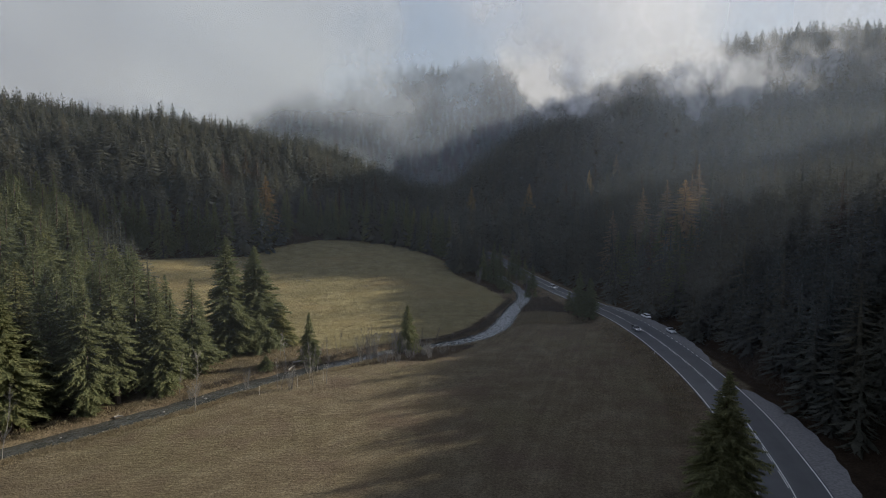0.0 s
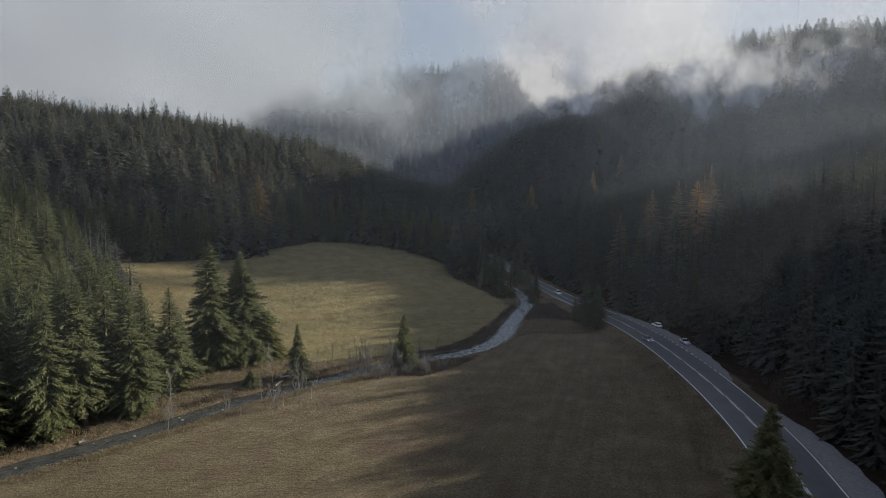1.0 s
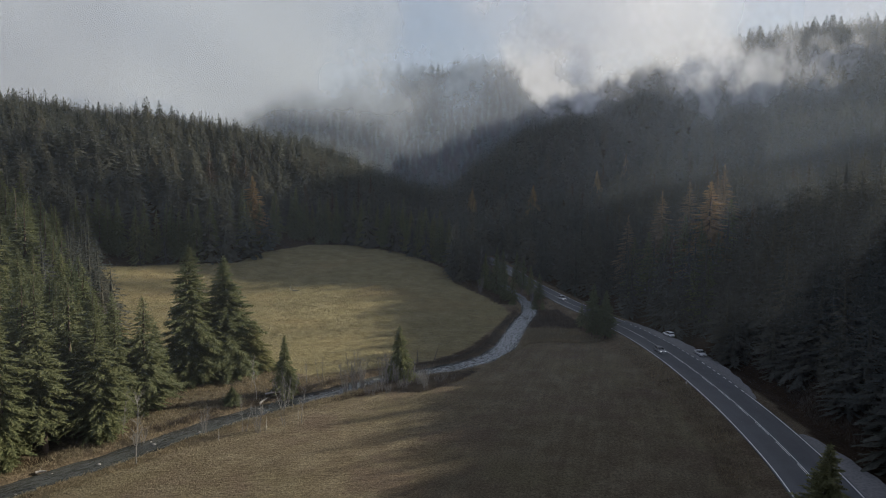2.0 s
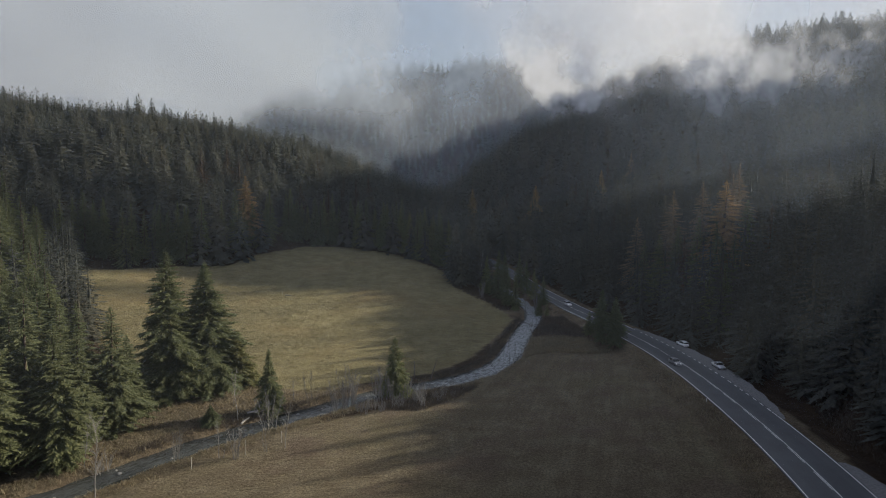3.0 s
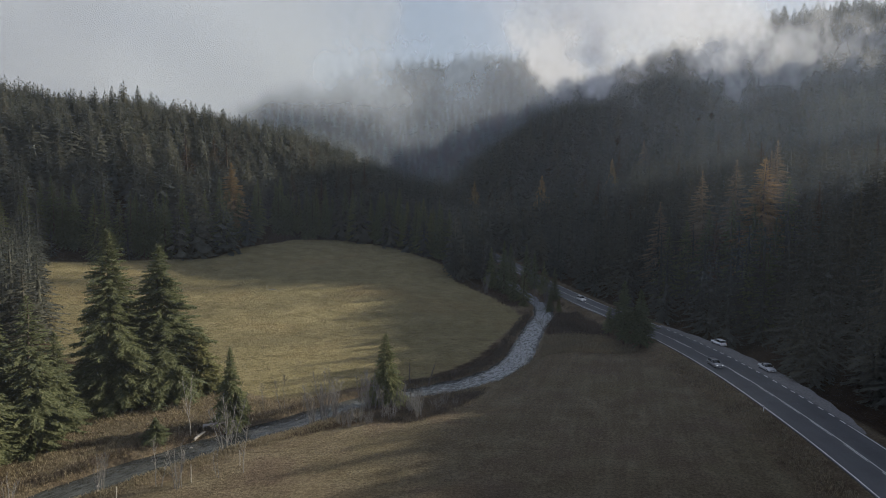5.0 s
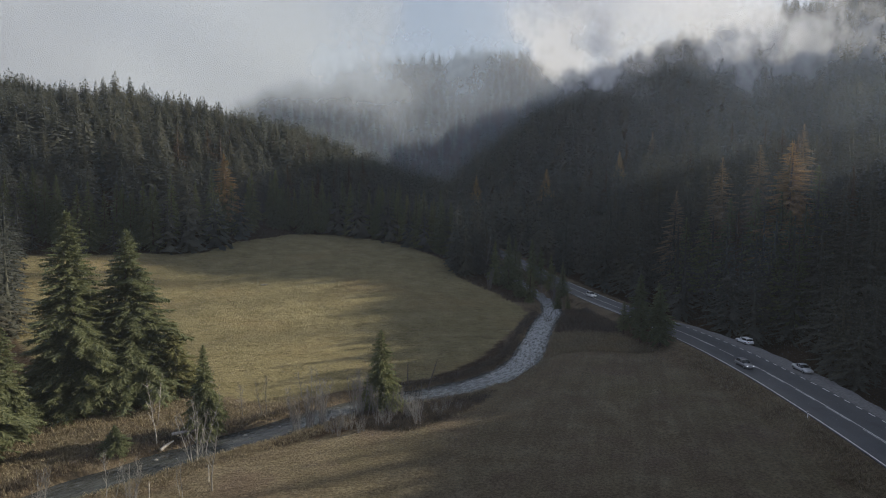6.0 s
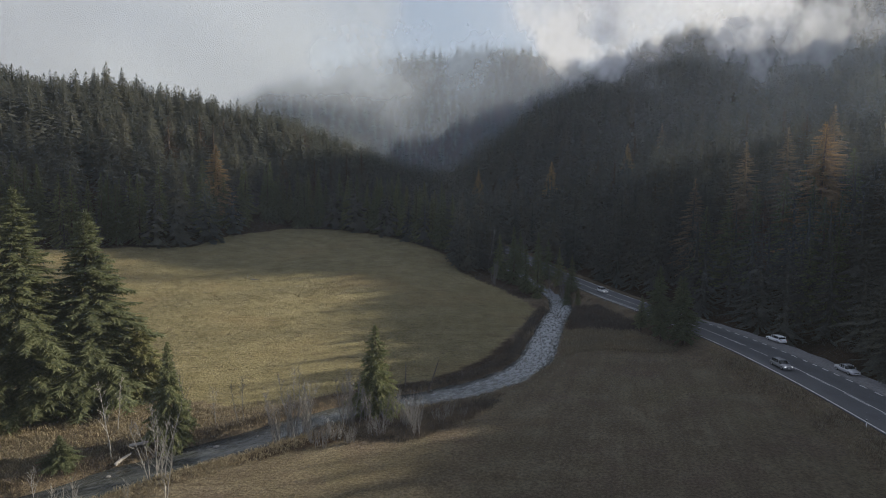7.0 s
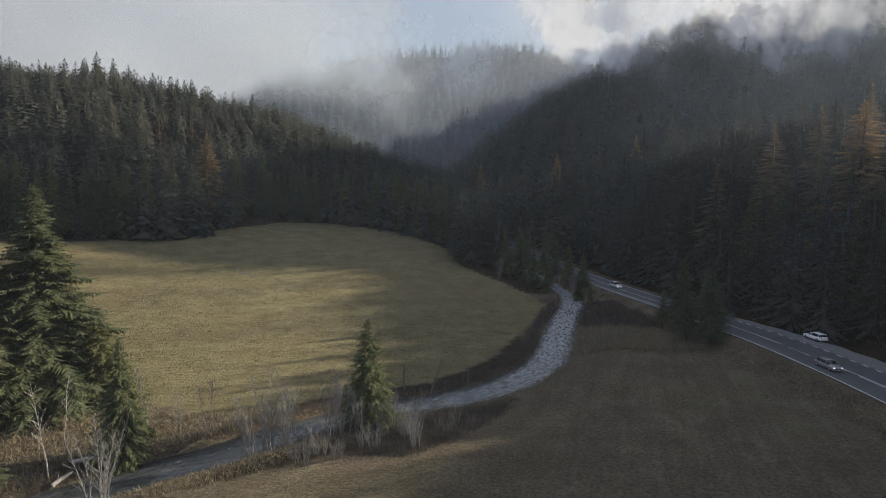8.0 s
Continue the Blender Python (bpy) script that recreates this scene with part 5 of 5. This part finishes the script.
def car(x, y, heading, colour, style, label, lit=False):
    """Front towards +x of its own frame; heading in degrees from the world's +x."""
    root = new("car")
    long = 4.7 if style != "suv" else 4.5
    belt = 0.92 if style != "suv" else 1.05
    f, r = long / 2, -long / 2
    boot = 0.95 if style == "saloon" else belt + 0.02
    body = [hull(f, 0.62, 0.32, 0.62), hull(f - 0.12, 0.8, 0.24, 0.7), hull(f - 0.6, 0.88, 0.2, 0.82), hull(f - 1.25, 0.9, 0.2, belt), hull(0, 0.91, 0.2, belt + 0.02),
            hull(r + 1.1, 0.9, 0.2, belt + 0.04), hull(r + 0.35, 0.86, 0.24, boot), hull(r + 0.06, 0.78, 0.3, boot - 0.06), hull(r, 0.7, 0.36, boot - 0.2)]
    part("body", loft(body), colour, root)
    top = 1.45 if style != "suv" else 1.68
    back = {"saloon": r + 0.95, "estate": r + 0.3, "suv": r + 0.25}[style]

    def cabin(x, w, z0, z1):
        return [Vector((x, -w, z0)), Vector((x, -w * 0.8, z1)), Vector((x, w * 0.8, z1)), Vector((x, w, z0))]

    low = belt - 0.02
    roof_back = back + (0.75 if style == "saloon" else 0.3)
    glass = [cabin(f - 1.2, 0.78, low, low + 0.03), cabin(f - 1.95, 0.82, low, top - 0.04), cabin(0.0, 0.83, low, top), cabin(roof_back, 0.8, low, top - 0.06), cabin(back, 0.74, low, low + 0.04)]
    part("glasshouse", loft(glass), MAT_GLASS, root, "dark window glass")
    roof = [[Vector((x, -w, z)), Vector((x, -w * 0.9, z + 0.05)), Vector((x, w * 0.9, z + 0.05)), Vector((x, w, z))] for x, w, z in
            ((f - 1.92, 0.66, top - 0.06), (f - 2.3, 0.69, top - 0.01), (0.0, 0.7, top), (roof_back, 0.67, top - 0.05), (roof_back - 0.12, 0.64, top - 0.1))]
    part("roof", loft(roof), colour, root)
    for s in (-1, 1):
        for px in (f - 1.93, -0.05, roof_back):
            part("pillar", block((0.1, 0.05, top - low - 0.02), (px, s * 0.77, (top + low) / 2), 0.015), colour, root)
        part("sill", block((long * 0.5, 0.06, 0.1), (0, s * 0.88, 0.26)), MAT_TRIM, root)
        part("mirror", block((0.16, 0.2, 0.14), (f - 1.65, s * 1.0, belt + 0.1), 0.03), colour, root)
        part("headlight", block((0.12, 0.34, 0.15), (f - 0.1, s * 0.58, 0.66), 0.03), MAT_BEAM if lit else MAT_LAMP, root)
        part("tail_light", block((0.1, 0.24, 0.22), (r + 0.06, s * 0.62, boot - 0.2), 0.03), MAT_RED, root)
        for px in (f - 0.85, r + 0.85):
            wheel = part("wheel", disc_bm(0.33, 0.21, (px, s * 0.8, 0.33)), MAT_TYRE, root)
            part("rim", disc_bm(0.21, 0.03, (px, s * 0.905, 0.33), 16, 0.01), MAT_RIM, wheel, "silver alloy rim")
    part("grille", block((0.06, 0.75, 0.16), (f - 0.01, 0, 0.5), 0.02), MAT_TRIM, root)
    part("bumper", block((0.14, 1.5, 0.16), (f - 0.06, 0, 0.34), 0.04), colour, root)
    part("bumper", block((0.14, 1.5, 0.18), (r + 0.07, 0, 0.4), 0.04), colour, root)
    part("number_plate", block((0.02, 0.5, 0.11), (f + 0.035, 0, 0.4), 0.005), MAT_PLATE, root, "plain white plate")
    part("number_plate", block((0.02, 0.5, 0.11), (r - 0.015, 0, 0.6), 0.005), MAT_PLATE, root, "plain white plate")
    root.matrix_basis = Matrix.Translation((x, y, float(road_level(y)) - 0.005)) @ Matrix.Rotation(radians(heading), 4, "Z")
    return tagged(root, label, "car")


car(70.4, 203.5, 97, paint("white_paint", (0.78, 0.79, 0.8)), "estate", "white estate car parked on the gravel lay-by")
car(70.9, 182.0, -89, paint("silver_paint", (0.5, 0.51, 0.53), 0.3, 0.4), "saloon", "silver saloon car parked on the gravel lay-by")
car(61.0, 185.0, -88, paint("grey_paint", (0.22, 0.225, 0.24), 0.3, 0.3), "estate", "dark grey estate car with lit headlights on the road", True)
car(49.4, 263.0, -76, paint("pale_paint", (0.55, 0.55, 0.54), 0.35, 0.1), "suv", "pale off-road car with lit headlights on the road", True)


# ---- roadside fixtures ----
MAT_POST = plain("white_plastic", (0.8, 0.8, 0.8), 0.5)
MAT_STEEL = plain("galvanised_steel", (0.33, 0.34, 0.36), 0.5, 0.6)
MAT_STAKE = plain("weathered_stake", (0.45, 0.42, 0.36), 0.85, vary=0.3)


def marker_post(x, y):
    z = height(x, y)
    root = new("marker_post")
    part("post_body", block((0.12, 0.1, 1.2), (0, 0, 0.5), 0.03), MAT_POST, root)
    part("dark_band", block((0.125, 0.105, 0.22), (0, 0, 0.9), 0.02), MAT_TRIM, root, "black reflector band")
    root.location = (x, y, z)
    tagged(root, "white plastic marker post on the road verge", "marker post", "marker posts")


marker_post(57.2, 157.8)
marker_post(41.5, 71.0)
marker_post(52.6, 226.0)

rail_line = [(q[0], q[1]) for q in ROAD_FINE if 224 <= q[1] <= 320]
barrier = new("crash_barrier")
rp, rr = side_offsets(rail_line)
rq = rp - rr * 5.0
profile = ((0.0, 0.42), (0.05, 0.48), (0.0, 0.56), (0.05, 0.66), (0.0, 0.74))
rv = [(q[0] + n[0] * o, q[1] + n[1] * o, float(road_level(q[1])) + z) for o, z in profile for q, n in zip(rq, rr)]
m_ = len(rq)
rf = [(a * m_ + i, a * m_ + i + 1, (a + 1) * m_ + i + 1, (a + 1) * m_ + i) for a in range(4) for i in range(m_ - 1)]
beam_mesh = mesh_from("beam", rv, rf, MAT_STEEL)
beam = new("beam", beam_mesh)
beam.parent = barrier
thick_mod = beam.modifiers.new("thickness", "SOLIDIFY")
thick_mod.thickness = 0.012
for q in rq[::2]:
    part("barrier_post", block((0.1, 0.1, 1.1), (q[0] - 0.12, q[1], float(road_level(q[1])) + 0.15), 0.01), MAT_STEEL, barrier)
tagged(barrier, "grey steel crash barrier along the road bend", "crash barrier")


def stake(x, y, h, label):
    verts, faces = [], []
    tube(verts, faces, [Vector((0, 0, -0.3)), Vector((0.02, 0, h * 0.6)), Vector((0.03, 0.02, h))], [0.055, 0.05, 0.045], 6)
    faces.append(tuple(range(len(verts) - 6, len(verts))))
    ob = new("wooden_stake", mesh_from("wooden_stake", verts, faces, MAT_STAKE))
    ob.location = (x, y, height(x, y))
    tagged(ob, label, "stake", "wooden stakes")


stake(-64.6, 274.0, 2.0, "pale wooden stake standing in the far meadow")
for x, y, h in ((-33.5, 133.5, 2.6), (-28.6, 138.5, 2.2), (-40.5, 127.8, 2.0)):
    stake(x, y, h, "pale wooden stake on the stream bank")
log(-63.6, 273.6, height(-63.6, 273.6) + 0.15, 2.6, 0.1, 0.0, "short log lying in the far meadow")

# bare brown larches scattered among the spruces
BROWN = make_tree("bare_larch", 30, 4.2, 21, MAT_BROWNWOOD, MAT_BARK, "brown leafless larch among dark spruces", low=0.2, whorls=30, arms=8, airy=0.25, sprays=9, fine=0.22)
g = random.Random(31)
for k in range(34):
    y = g.uniform(120, 430)
    x = float(np.interp(y, [100, 180, 210, 260, 430], [76, 84, 82, 68, 45])) + g.uniform(2, 90) if k % 3 else g.uniform(-150, -40)
    if x < 0:
        y = g.uniform(385, 470)
    plant(BROWN, x, y, g.uniform(20, 30), g.uniform(0, 6), "", "bare larches", wide=1.35)

PALE = make_tree("pale_larch", 30, 4.6, 23, MAT_PALE, MAT_BARK, "pale straw-coloured larch on the slope above the road", low=0.2, whorls=36, arms=9, airy=0.15, sprays=12, fine=0.2)
for x, y, h in ((80.5, 240, 36), (87.5, 233, 36), (95.5, 229, 34), (71.5, 250, 31), (101, 236, 33), (116, 401, 26)):
    plant(PALE, x, y, h, x, "", "pale larches", wide=1.2)
